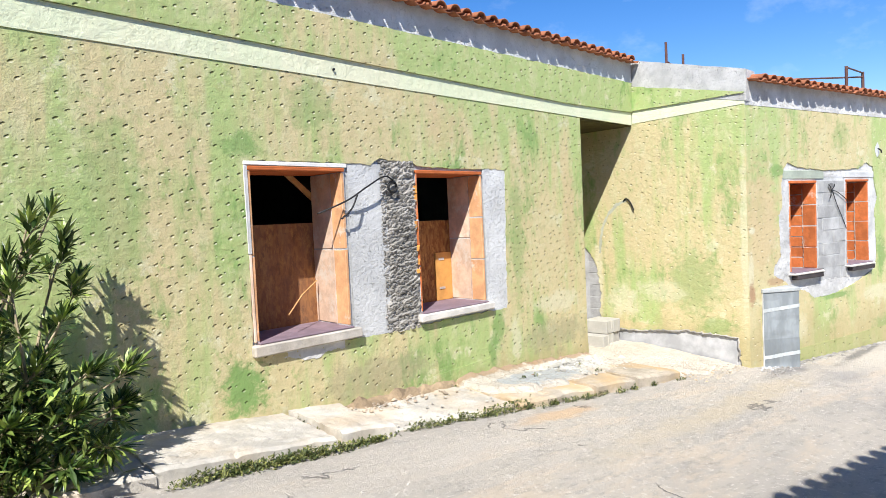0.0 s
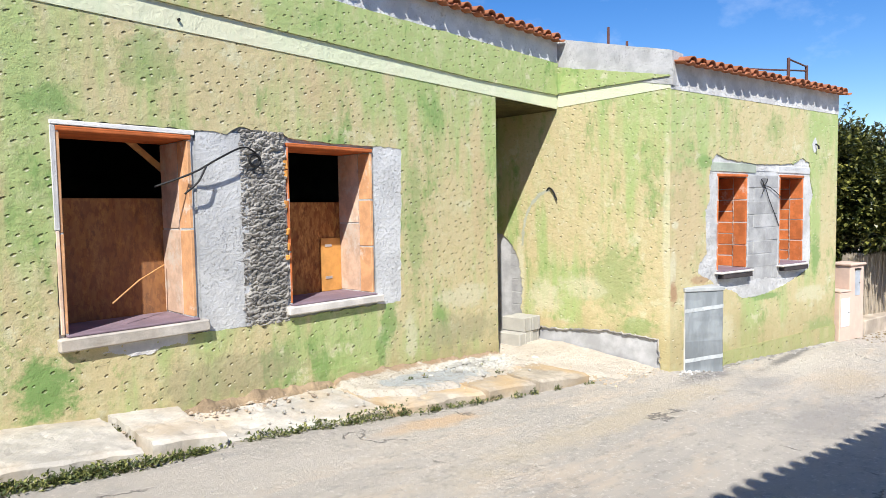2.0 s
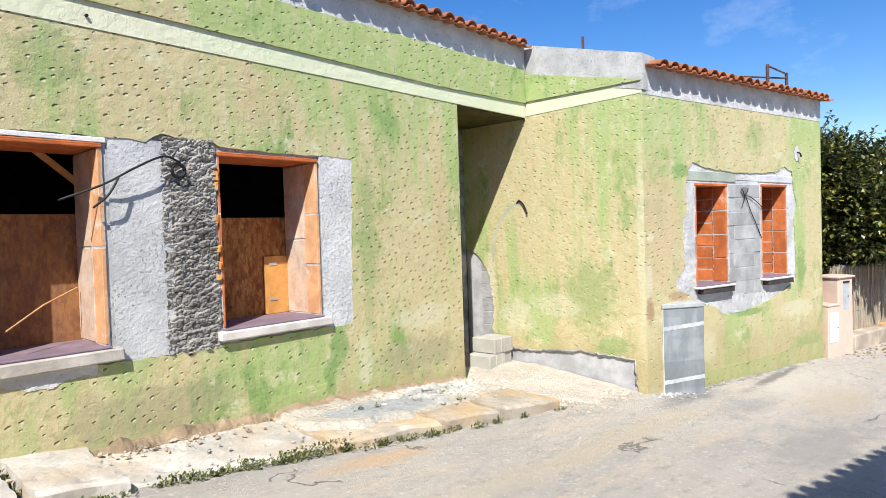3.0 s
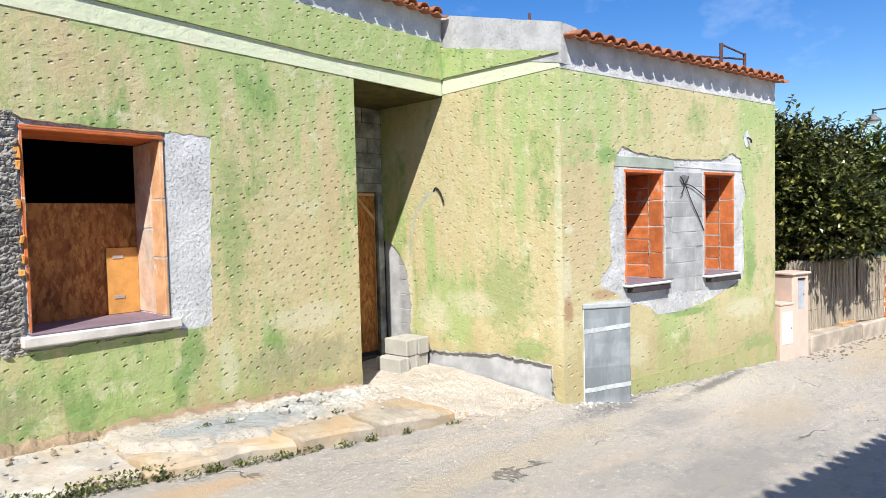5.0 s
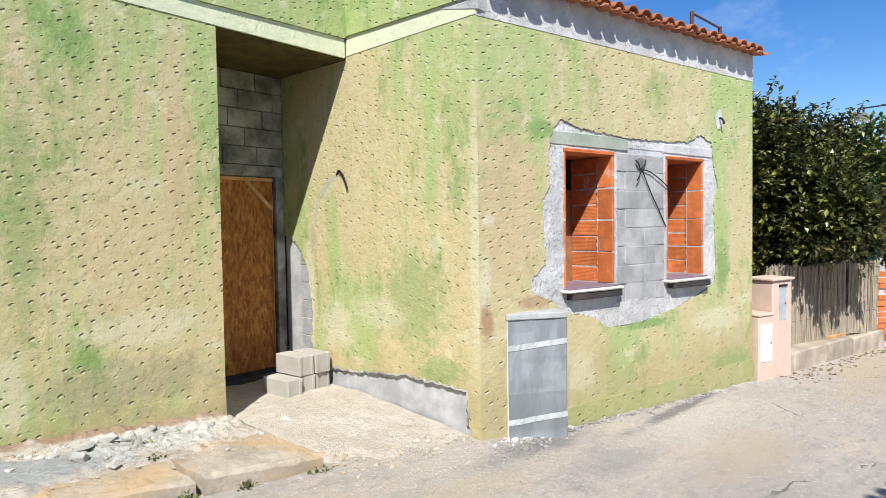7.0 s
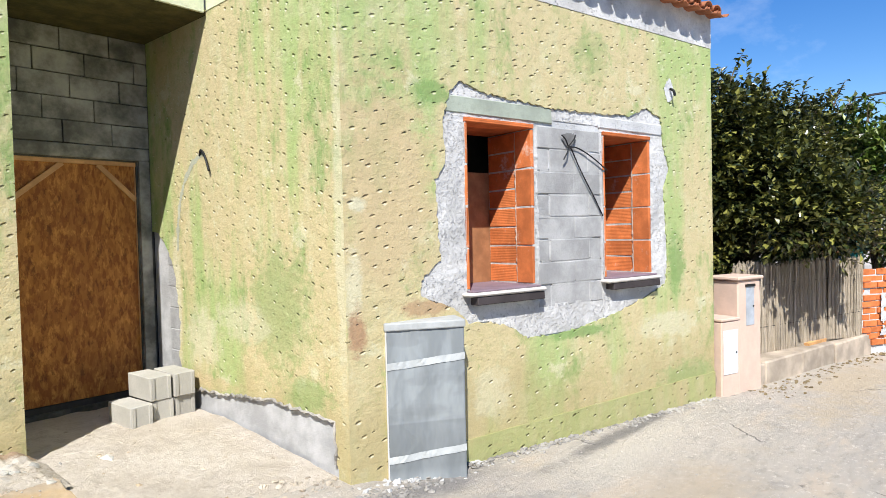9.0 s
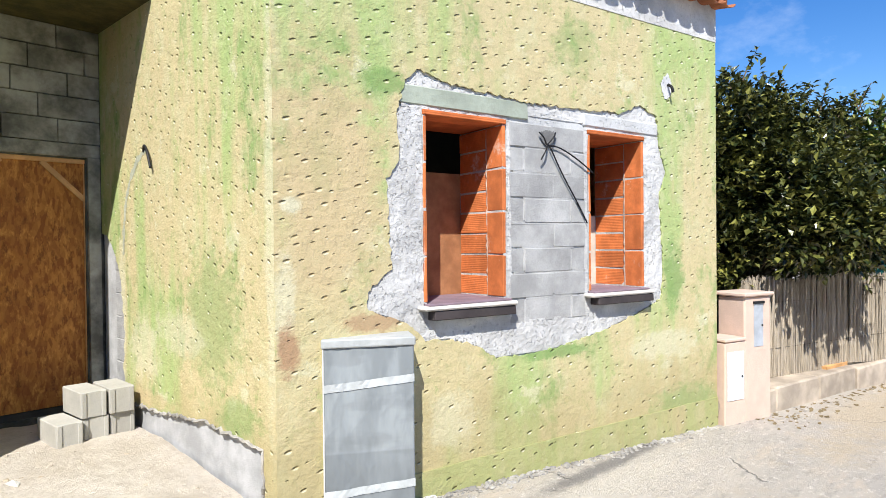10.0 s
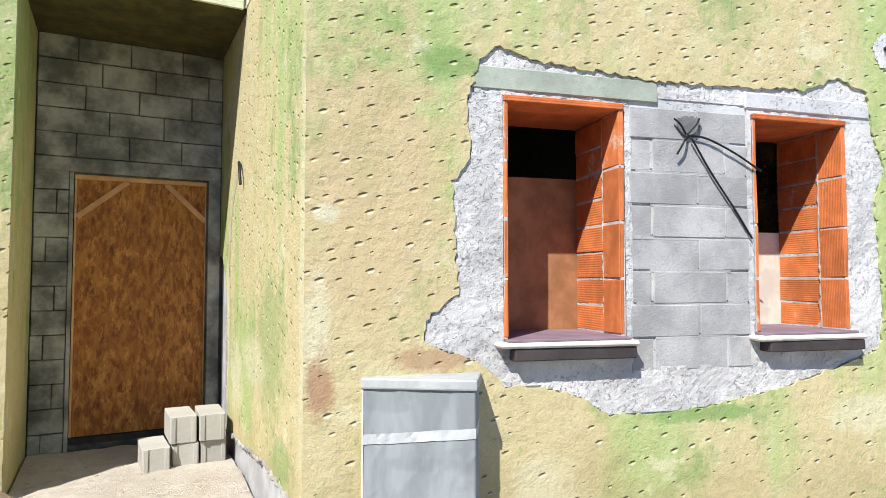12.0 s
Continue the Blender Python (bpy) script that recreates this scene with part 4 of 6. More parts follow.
while z < 1.98:
    tall = random.uniform(0.03, 0.09)
    if random.random() < 0.72:
        part("broken_brick", boxed(MAIN, 4.622 + random.uniform(-0.012, 0.010), 4.653, z, z + tall, -0.05, random.uniform(0.0, 0.022), jitter=0.008, bevel=0.006), STUMP, wall_main)
    z += tall + random.uniform(0.008, 0.05)
part("mortar_coat", rough_sheet(MAIN, 5.74, 6.165, 0.32, 2.06, -0.005, 0.0030, 0.009, 30), MORTAR, wall_main, "pale roughcast mortar")
part("mortar_smear", rough_sheet(MAIN, 2.95, 3.62, 0.20, 0.36, 0.004, 0.006, 0.008, 12, lambda s, z: z > 0.22 + 0.5 * abs(s - 3.3) * 0.35 + 0.05 * noise.noise((s * 9, z * 9, 0))), MORTAR_WHITE, wall_main, "white mortar smear under the sill")

# mortar, lintels and blocks round the wing's windows
wall_wing = bpy.data.objects["wall_wing"]


def bare(s, z):
    if not in_loop(s, z, PATCH):
        return False
    for a0, a1, b0, b1 in (W3, W4):
        if a0 - 0.005 < s < a1 + 0.005 and b0 - 0.02 < z < b1 + 0.005:
            return False
    if 1.90 < s < 2.72 and z > 0.24:
        return False
    return z < 1.80


part("mortar_coat", rough_sheet(WING, 0.58, 3.90, -0.08, 1.83, -0.012, 0.0055, 0.011, 15, bare), MORTAR_LIGHT, wall_wing, "pale lumpy mortar round the windows")
LINTEL_GREEN = cement("green_washed_concrete", (0.40, 0.44, 0.36), 20, 0.008, 0.15)
part("lintel", boxed(WING, 0.90, 2.09, 1.825, 1.955, -0.03, -0.006, jitter=0.004, bevel=0.008), LINTEL_GREEN, wall_wing, "green-washed concrete lintel")
part("lintel", boxed(WING, 2.72, 3.72, 1.835, 1.945, -0.03, -0.003, jitter=0.004, bevel=0.008), MORTAR, wall_wing, "grey concrete lintel")
part("mortar_coat", rough_sheet(WING, 0.92, 3.76, 1.80, 2.08, -0.016, 0.005, 0.014, 20, lambda s, z: in_loop(s, z, PATCH) and not (1.88 < s < 2.73 and z < 1.86)), MORTAR_LIGHT, wall_wing)


def build_blocks(parent, face, rows, s0, s1, z_top, h, cuts, d0, d1, mat, gap=0.003):
    for r in range(rows):
        marks = [s0, *[c for c in cuts[r % len(cuts)] if s0 < c < s1], s1]
        for a, b in zip(marks, marks[1:]):
            e = random.uniform(-0.006, 0.005)
            part("concrete_block", boxed(face, a + gap, b - gap, z_top - (r + 1) * h + gap, z_top - r * h - gap, d0, d1 + e, jitter=0.003, bevel=0.004), mat, parent)


part("mortar_bed", boxed(WING, 1.885, 2.735, 0.21, 1.80, -0.06, -0.045), ROUGH, wall_wing)
build_blocks(wall_wing, WING, 8, 1.885, 2.735, 1.80, 0.1985, [[2.36], [2.04, 2.56]], -0.05, -0.008, BLOCK, 0.006)
# joints pointed flush in the middle and left open at the ends of every second course
for r in range(1, 8):
    z = 1.80 - r * 0.1985
    a, b = (1.90, 2.72) if r % 4 == 0 else (2.03 + random.uniform(-0.02, 0.03), 2.60 + random.uniform(-0.04, 0.04)) if r % 2 else (1.93, 2.71)
    part("pointing", boxed(WING, a, b, z - 0.011, z + 0.011, -0.05, -0.011, jitter=0.002), BLOCK, wall_wing)
for r in range(8):
    for s in ([2.36], [2.04, 2.56])[r % 2]:
        part("pointing", boxed(WING, s - 0.011, s + 0.011, 1.80 - (r + 1) * 0.1985 + 0.02, 1.80 - r * 0.1985 - 0.012, -0.05, -0.0115, jitter=0.002), MORTAR_LIGHT if r % 2 else BLOCK, wall_wing)

# ---- the doorway in the recess ----
back = bpy.data.objects["wall_recess_back"]
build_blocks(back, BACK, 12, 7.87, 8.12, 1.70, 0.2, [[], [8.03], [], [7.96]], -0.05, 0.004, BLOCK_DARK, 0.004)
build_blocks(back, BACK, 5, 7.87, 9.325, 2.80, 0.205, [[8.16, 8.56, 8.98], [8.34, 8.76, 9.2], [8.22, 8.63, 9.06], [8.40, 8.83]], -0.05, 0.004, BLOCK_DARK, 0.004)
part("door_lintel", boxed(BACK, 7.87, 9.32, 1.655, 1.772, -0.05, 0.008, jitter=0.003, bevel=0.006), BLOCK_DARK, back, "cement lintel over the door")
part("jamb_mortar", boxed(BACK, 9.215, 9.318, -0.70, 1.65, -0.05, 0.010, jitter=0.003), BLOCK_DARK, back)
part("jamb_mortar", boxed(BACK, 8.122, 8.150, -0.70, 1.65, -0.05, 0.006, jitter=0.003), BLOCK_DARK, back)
door = structure("door_1", "doorway boarded up with orange-brown chipboard and timber braces", "door")
# door board coloured a little darker and redder for the recess's shade
part("panel", boxed(BACK, 8.156, 9.208, -0.555, 1.630, -0.085, -0.055), chipboard("shade_toned_chipboard", 0.95), door)
part("rail", boxed(BACK, 8.156, 9.208, 1.600, 1.640, -0.054, -0.030, bevel=0.004), WOOD, door, "pale timber rail")
part("stile", boxed(BACK, 8.156, 8.172, -0.555, 1.598, -0.054, -0.040), WOOD, door)
part("stile", boxed(BACK, 9.192, 9.208, -0.555, 1.598, -0.054, -0.040), WOOD, door)
for a, b in (((8.175, 1.28), (8.56, 1.60)), ((9.195, 1.28), (8.86, 1.60))):
    bm = bmesh.new()
    dx, dz = b[0] - a[0], b[1] - a[1]
    n = math.hypot(dx, dz)
    ox, oz = -dz / n * 0.022, dx / n * 0.022
    vs = [bm.verts.new(BACK.p(s, z, d)) for d in (-0.052, -0.034) for s, z in ((a[0] - ox, a[1] - oz), (b[0] - ox, b[1] - oz), (b[0] + ox, b[1] + oz), (a[0] + ox, a[1] + oz))]
    for q in ((0, 1, 2, 3), (7, 6, 5, 4), (0, 4, 5, 1), (1, 5, 6, 2), (2, 6, 7, 3), (3, 7, 4, 0)):
        bm.faces.new([vs[i] for i in q])
    part("brace", bm, WOOD, door, "diagonal timber brace")
# near-black piece filling the gap, in place of its shade
part("threshold", boxed(BACK, 8.15, 9.21, -0.80, -0.565, -0.15, -0.07), DARK, door, "near-black piece standing for the shaded gap under the boarding")
# bare blocks where the render has broken off the side wall
build_blocks(bpy.data.objects["wall_side"], SIDE, 6, 0.28, 0.80, 0.84, 0.2, [[0.5], [0.62]], -0.05, -0.012, BLOCK_PATCH := cement("pale_patched_block", (0.40, 0.40, 0.40), 30, 0.01, 0.2))


# ---- loose things by the recess ----
def build_loose_block():
    """A solid concrete block with a grooved end, standing on its base, its front at y = 0."""
    bm = bmesh.new()
    add_box(bm, FREE, -0.095, 0.095, 0, 0.205, -0.40, 0.0, jitter=0.002, bevel=0.006)
    block = tagged(new("concrete_block"), "pale dusty concrete building block stacked by the doorway", "block", "stacked blocks")
    part("body", bm, BLOCK_NEW, block)
    for s in (-0.072, 0.072):
        part("rib", boxed(FREE, s - 0.016, s + 0.016, 0.004, 0.20, -0.006, 0.010, bevel=0.003), BLOCK_NEW, block)
    return block


first = build_loose_block()
first.matrix_basis = pose(8.77, 5.37, -0.692, 0, 0, 3)
for x, y, z, turn in ((8.975, 5.43, -0.692, -2), (9.178, 5.44, -0.692, 1), (8.958, 5.42, -0.486, 2), (9.165, 5.41, -0.486, -1)):
    copy_thing(first, pose(x, y, z, 0, 0, turn))


METER = Face(9.618, 3.305, 0.476, -0.327)


def build_meter_box():
    """A meter cabinet wrapped in grey film and bound with tape, on a lump of mortar."""
    box = thing("meter_cabinet", "meter cabinet wrapped in grey plastic film with white tape", "cabinet")
    film = Shader("grey_plastic_film", 0.34)
    c = film.mix(film.step(film.noise(1.6, 4, film.stretch(3, 3, 0.9)), 0.4, 0.65), (0.22, 0.24, 0.25), (0.31, 0.335, 0.345))
    c = film.mix(film.step(film.noise(5, 5, film.stretch(2.4, 2.4, 0.7), 0.6), 0.60, 0.75, 0, 0.2), c, (0.40, 0.41, 0.41))
    c = film.mix(film.step(film.noise(2.2, 3, film.stretch(1.2, 1.2, 3.5), 0.5), 0.52, 0.66, 0, 0.28), c, (0.15, 0.16, 0.165))
    # the cabinet's darker lower door, seen through the film
    high = film.axes()[2]
    c = film.mix(film.calc("MULTIPLY", film.step(high, -0.49, -0.475, 0.42, 0.0), film.step(high, -0.90, -0.80)), c, (0.13, 0.14, 0.145))
    film_m = film.done(c, film.noise(3.5, 3, film.stretch(3.2, 3.2, 0.7), 0.5, 0.8), 0.005)
    bm = bmesh.new()
    n, mrows = 44, 80
    wide, low, high = 0.577, -0.95, 0.20
    folds = [(random.uniform(0, 0.577), random.uniform(-0.9, 0.15), random.uniform(-0.9, 0.9), random.uniform(0.10, 0.35), random.uniform(0.002, 0.006)) for _ in range(26)]

    def back(s):
        """From the cabinet's front to the wall, behind which its back edge is let in."""
        return -0.045 - 0.225 * s / wide

    def puff(s, z):
        w = 0.006 * noise.noise((s * 9 + z * 2, z * 3, 0)) + 0.003 * noise.noise((s * 30 - z * 6, z * 6, 3)) - 0.006 * max(0, 1 - abs(z + 0.47) / 0.10)
        for fs, fz, tilt, reach, tall in folds:
            along, across = (s - fs) * math.sin(tilt) + (z - fz) * math.cos(tilt), (s - fs) * math.cos(tilt) - (z - fz) * math.sin(tilt)
            if abs(along) < reach:
                w += tall * max(0, 1 - abs(across) / 0.014) * (1 - abs(along) / reach)
        return w

    front = {}
    for i in range(n + 1):
        for j in range(mrows + 1):
            s, z = wide * i / n, low + (high - low) * j / mrows
            front[i, j] = bm.verts.new(METER.p(s, z, puff(s, z)))
    for i in range(n):
        for j in range(mrows):
            bm.faces.new((front[i, j], front[i + 1, j], front[i + 1, j + 1], front[i, j + 1]))
    for side in (0, n):
        s = wide * side / n
        strip_v = [bm.verts.new(METER.p(s, low + (high - low) * j / mrows, back(s))) for j in range(mrows + 1)]
        for j in range(mrows):
            bm.faces.new((front[side, j], front[side, j + 1], strip_v[j + 1], strip_v[j]))
    body = part("wrapped_body", bm, film_m, box, smooth=True)
    part("edge_strip", boxed(METER, -0.009, 0.0, low, high, -0.03, 0.004, bevel=0.002), plain("white_foam_edge", (0.62, 0.61, 0.58), 0.7), box)
    bm = bmesh.new()
    rim = [METER.p(s, z, d) for z in (0.195, 0.252) for s, d in ((-0.016, 0.016), (wide + 0.012, 0.016), (wide + 0.012, back(wide) - 0.01), (-0.016, -0.06))]
    vs = [bm.verts.new(p) for p in rim]
    for q in ((3, 2, 1, 0), (4, 5, 6, 7), (0, 1, 5, 4), (1, 2, 6, 5), (2, 3, 7, 6), (3, 0, 4, 7)):
        bm.faces.new([vs[i] for i in q])
    bmesh.ops.bevel(bm, geom=bm.edges[:], offset=0.010, segments=2, affect="EDGES", profile=0.5)
    part("cap", bm, plain("dusty_grey_cap", (0.42, 0.435, 0.43), 0.55), box, "pale dusty cap")
    tape = plain("white_tape", (0.47, 0.49, 0.49), 0.45)
    for z, tilt in ((-0.040, 0.024), (-0.720, 0.022)):
        bm = bmesh.new()
        vs = []
        for i in range(25):
            s = -0.002 + (wide + 0.004) * i / 24
            zz = z + tilt * (i / 12 - 1) + 0.004 * noise.noise((s * 9, z, 0))
            vs.append([bm.verts.new(METER.p(s, zz + q, puff(min(wide, max(0, s)), zz + q) + 0.005)) for q in (-0.026, 0.0, 0.026)])
        for a, b in zip(vs, vs[1:]):
            bm.faces.new((a[0], b[0], b[1], a[1])), bm.faces.new((a[1], b[1], b[2], a[2]))
        for end in (0, 24):
            s = -0.002 + (wide + 0.004) * end / 24
            w = [bm.verts.new(METER.p(s, v.co.z, back(max(0, min(wide, s))) + 0.01)) for v in vs[end]]
            for q in (0, 1):
                bm.faces.new((vs[end][q], vs[end][q + 1], w[q + 1], w[q]))
        part("tape", bm, tape, body, "white tape")
    bm = bmesh.new()
    for k in range(9):
        s = -0.02 + 0.066 * k
        add_box(bm, METER, s, s + 0.075, -1.1, -0.925 + random.uniform(-0.03, 0.025), back(max(0, s)), 0.02 + random.uniform(-0.015, 0.045), jitter=0.012, bevel=0.012)
    part("mortar_foot", bm, MORTAR_WHITE, box, "lumpy mortar foot")
    return box


build_meter_box()


# ---- cables and small fittings on the walls ----
def build_cable(name, label, lines, radius=0.008):
    ob = thing(name, label, "cable")
    for knots in lines:
        part("strand", tube(curve_points(knots), radius, 7), CABLE, ob, smooth=True)
    return ob


c = build_cable("loose_cable", "black electric cable hanging loose from the hacked column",
                [[MAIN.p(4.30, 1.90, 0.05), MAIN.p(4.15, 1.935, 0.09), MAIN.p(3.92, 1.83, 0.10), MAIN.p(3.70, 1.70, 0.06), MAIN.p(3.42, 1.58, -0.05)],
                 [MAIN.p(3.80, 1.75, 0.09), MAIN.p(3.72, 1.62, 0.10), MAIN.p(3.62, 1.52, 0.06)]], 0.009)
part("junction_hole", tube([MAIN.p(4.29 + 0.055 * math.cos(a), 1.83 + 0.055 * math.sin(a), 0.045) for a in [2 * math.pi * k / 14 for k in range(15)]], 0.014, 6), CABLE, c, smooth=True)
c = build_cable("wire_stub", "black wires splaying from a hole between two windows",
                [[WING.p(2.28, 1.635, 0.01), WING.p(2.42, 1.62, 0.014), WING.p(2.62, 1.54, 0.016), WING.p(2.81, 1.44, 0.012)],
                 [WING.p(2.30, 1.62, 0.02), WING.p(2.44, 1.42, 0.010), WING.p(2.62, 1.18, 0.010), WING.p(2.74, 1.01, 0.008)],
                 [WING.p(2.28, 1.63, 0.01), WING.p(2.23, 1.58, 0.04), WING.p(2.19, 1.51, 0.03)],
                 [WING.p(2.28, 1.64, 0.01), WING.p(2.33, 1.70, 0.03), WING.p(2.36, 1.74, 0.02)],
                 [WING.p(2.27, 1.64, 0.01), WING.p(2.22, 1.69, 0.03), WING.p(2.18, 1.73, 0.02)]], 0.0065)
part("sooty_hole", rough_sheet(WING, 2.18, 2.42, 1.60, 1.80, -0.002, 0.003, 0.008, 25, lambda s, z: math.hypot((s - 2.30) / 0.085, (z - 1.70) / 0.065) < 1 + 0.5 * noise.noise((s * 18, z * 18, 0))), cement("dark_grey_cement", (0.24, 0.235, 0.23), 30, 0.01, 0.3), c, "dark grey smudge round the hole")
build_cable("wall_hook", "short black cable stub on the green side wall", [[SIDE.p(0.98, 1.62, 0.0), SIDE.p(1.04, 1.66, 0.02), SIDE.p(1.12, 1.60, 0.03), SIDE.p(1.18, 1.47, 0.03)]], 0.011)
CHASE = curve_points([(1.02, 1.63, 0), (0.84, 1.55, 0), (0.66, 1.36, 0), (0.56, 1.10, 0), (0.52, 0.80, 0)], 12)


def in_chase(s, z):
    away = min(math.hypot(s - q.x, z - q.y) for q in CHASE)
    return away < 0.024 + 0.020 * noise.noise((s * 14, z * 14, 0)) + 0.008 * noise.noise((s * 50, z * 50, 3))


part("filled_chase", rough_sheet(SIDE, 0.44, 1.08, 0.78, 1.70, 0.0025, 0.0010, 0.008, 20, in_chase), cement("grey_green_filler", (0.50, 0.51, 0.39), 30, 0.006, 0.12), bpy.data.objects["wall_side"], "grey-green filled cable chase")
lamp = thing("lamp_outlet", "black wire stub in a smear of pale filler", "outlet")
part("filler", rough_sheet(WING, 3.76, 3.95, 2.18, 2.45, 0.006, 0.004, 0.012, 9, lambda s, z: math.hypot((s - 3.85) / 0.075, (z - 2.31) / 0.12) < 1 + 0.25 * noise.noise((s * 20, z * 20, 0))), MORTAR, lamp, "pale grey filler")
part("wire", tube(curve_points([WING.p(3.86, 2.33, 0.01), WING.p(3.86, 2.30, 0.05), WING.p(3.87, 2.25, 0.06)]), 0.014), CABLE, lamp, smooth=True)
part("hole", tube([MAIN.p(3.65, 2.96, 0.012), MAIN.p(3.65, 2.96, 0.03)], 0.012, 8), CABLE, wall_main)


# ---- frames on the roof ----
def build_roof_frame(label, posts, top, bars):
    fr = thing("roof_frame", label, "frame", "roof frames")
    rust = plain("rusty_steel", (0.12, 0.06, 0.05), 0.7)
    for p, h in posts:
        part("post", tube([p, (p[0], p[1], p[2] + h)], 0.028, 6), rust, fr)
    for a, b in bars:
        part("bar", tube([a, b], 0.016, 6), rust, fr)
    return fr


build_roof_frame("rusty steel frame rising behind the wing's tile roof", [((13.98, 3.25, 2.9), 1.08), ((15.05, 3.22, -1.1), 5.10)], 0, [((13.98, 3.25, 3.96), (15.05, 3.22, 3.98)), ((12.6, 3.7, 3.66), (15.05, 3.22, 3.90))])
build_roof_frame("thin rusty steel posts standing above the parapet", [((13.2, 6.4, 3.7), 1.32), ((14.0, 6.4, 3.7), 1.18)], 0, [((13.2, 6.4, 4.62), (14.0, 6.4, 4.50))])



# ---- the house across the lane, behind the walker ----
OPPOSITE = Face(1.10, -1.36, -1, 0.19)
# unseen wall, its base kept dark to cut light bounced across the lane
wall_opp = structure("wall_opposite", "plain dark house wall across the lane", "wall", boxed(OPPOSITE, -6.1, 9.0, -2.0, 4.1, -5.0, 0.0), plain("low_bounce_wall", (0.22, 0.20, 0.17), 0.95, 20, 0.12, 0.006))
build_roof("roof_opposite", "clay barrel-tile roof across the lane", OPPOSITE, -6.2, 9.0, 4.13, 0.3, 5.5, 0.17, 1)


# ---- beyond the wing: cabinets, low wall, reed fence, bricks, trees ----
PINK = plain("pink_beige_render", (0.62, 0.46, 0.37), 0.9, 60, 0.06, 0.003)
WHITE = plain("white_enamel", (0.72, 0.75, 0.78), 0.5, 60, 0.05)
STREET = Face(14.22, 2.27, 1, -0.33)
pillar = thing("meter_pillar", "pink-beige rendered meter pillar with a small grey door", "pillar")
part("body", boxed(STREET, 0.0, 0.42, -1.15, 0.25, -0.34, 0.0, jitter=0.004, bevel=0.015), PINK, pillar)
part("cap", boxed(STREET, -0.03, 0.45, 0.252, 0.295, -0.37, 0.03, jitter=0.003, bevel=0.012), PINK, pillar)
niche = part("door", boxed(STREET, 0.14, 0.29, -0.28, 0.17, -0.002, 0.006), plain("grey_metal_door", (0.45, 0.48, 0.52), 0.45, metal=0.2), pillar, "grey metal door")
part("latch", tube([STREET.p(0.27, -0.06, 0.006), STREET.p(0.27, -0.06, 0.014)], 0.010, 8), CABLE, niche)
# the shadow above the little door, made as a black strip
part("shadow_strip", boxed(STREET, 0.13, 0.30, 0.172, 0.20, 0.0, 0.018), CABLE, pillar, "black strip standing for the shadow over the door")
low = thing("water_cabinet", "low pink-beige cabinet with a white enamel door", "cabinet")
part("body", boxed(STREET, -0.34, -0.012, -1.15, -0.20, -0.30, 0.02, jitter=0.004, bevel=0.012), PINK, low)
part("cap", boxed(STREET, -0.345, -0.012, -0.198, -0.165, -0.30, 0.035, jitter=0.003, bevel=0.008), PINK, low)
low_door = part("door", boxed(STREET, -0.31, -0.06, -0.80, -0.30, 0.021, 0.030, bevel=0.003), WHITE, low, "white enamel door")
part("keyhole", tube([STREET.p(-0.09, -0.56, 0.03), STREET.p(-0.09, -0.56, 0.036)], 0.012, 8), CABLE, low_door)

KERB_STONE = cement("dusty_kerb_concrete", (0.47, 0.39, 0.305), 24, 0.014, 0.25)
KERB = Face(13.90, 2.36, 1, -0.21)
kerb = structure("low_wall", "low dusty concrete kerb wall under the reed fence", "kerb")
k0 = 0.0
for n in range(9):
    ln = 1.0
    part("kerb_stone", boxed(KERB, k0 + 0.006, k0 + ln - 0.006, -1.5, -0.80 + random.uniform(-0.012, 0.012) - 0.004 * n, -0.75, random.uniform(-0.012, 0.012), jitter=0.012, bevel=0.02), KERB_STONE, kerb)
    k0 += ln
part("plank", boxed(KERB, 2.45, 3.0, -0.795, -0.755, -0.24, -0.12, jitter=0.006), WOOD, kerb, "loose wooden batten")


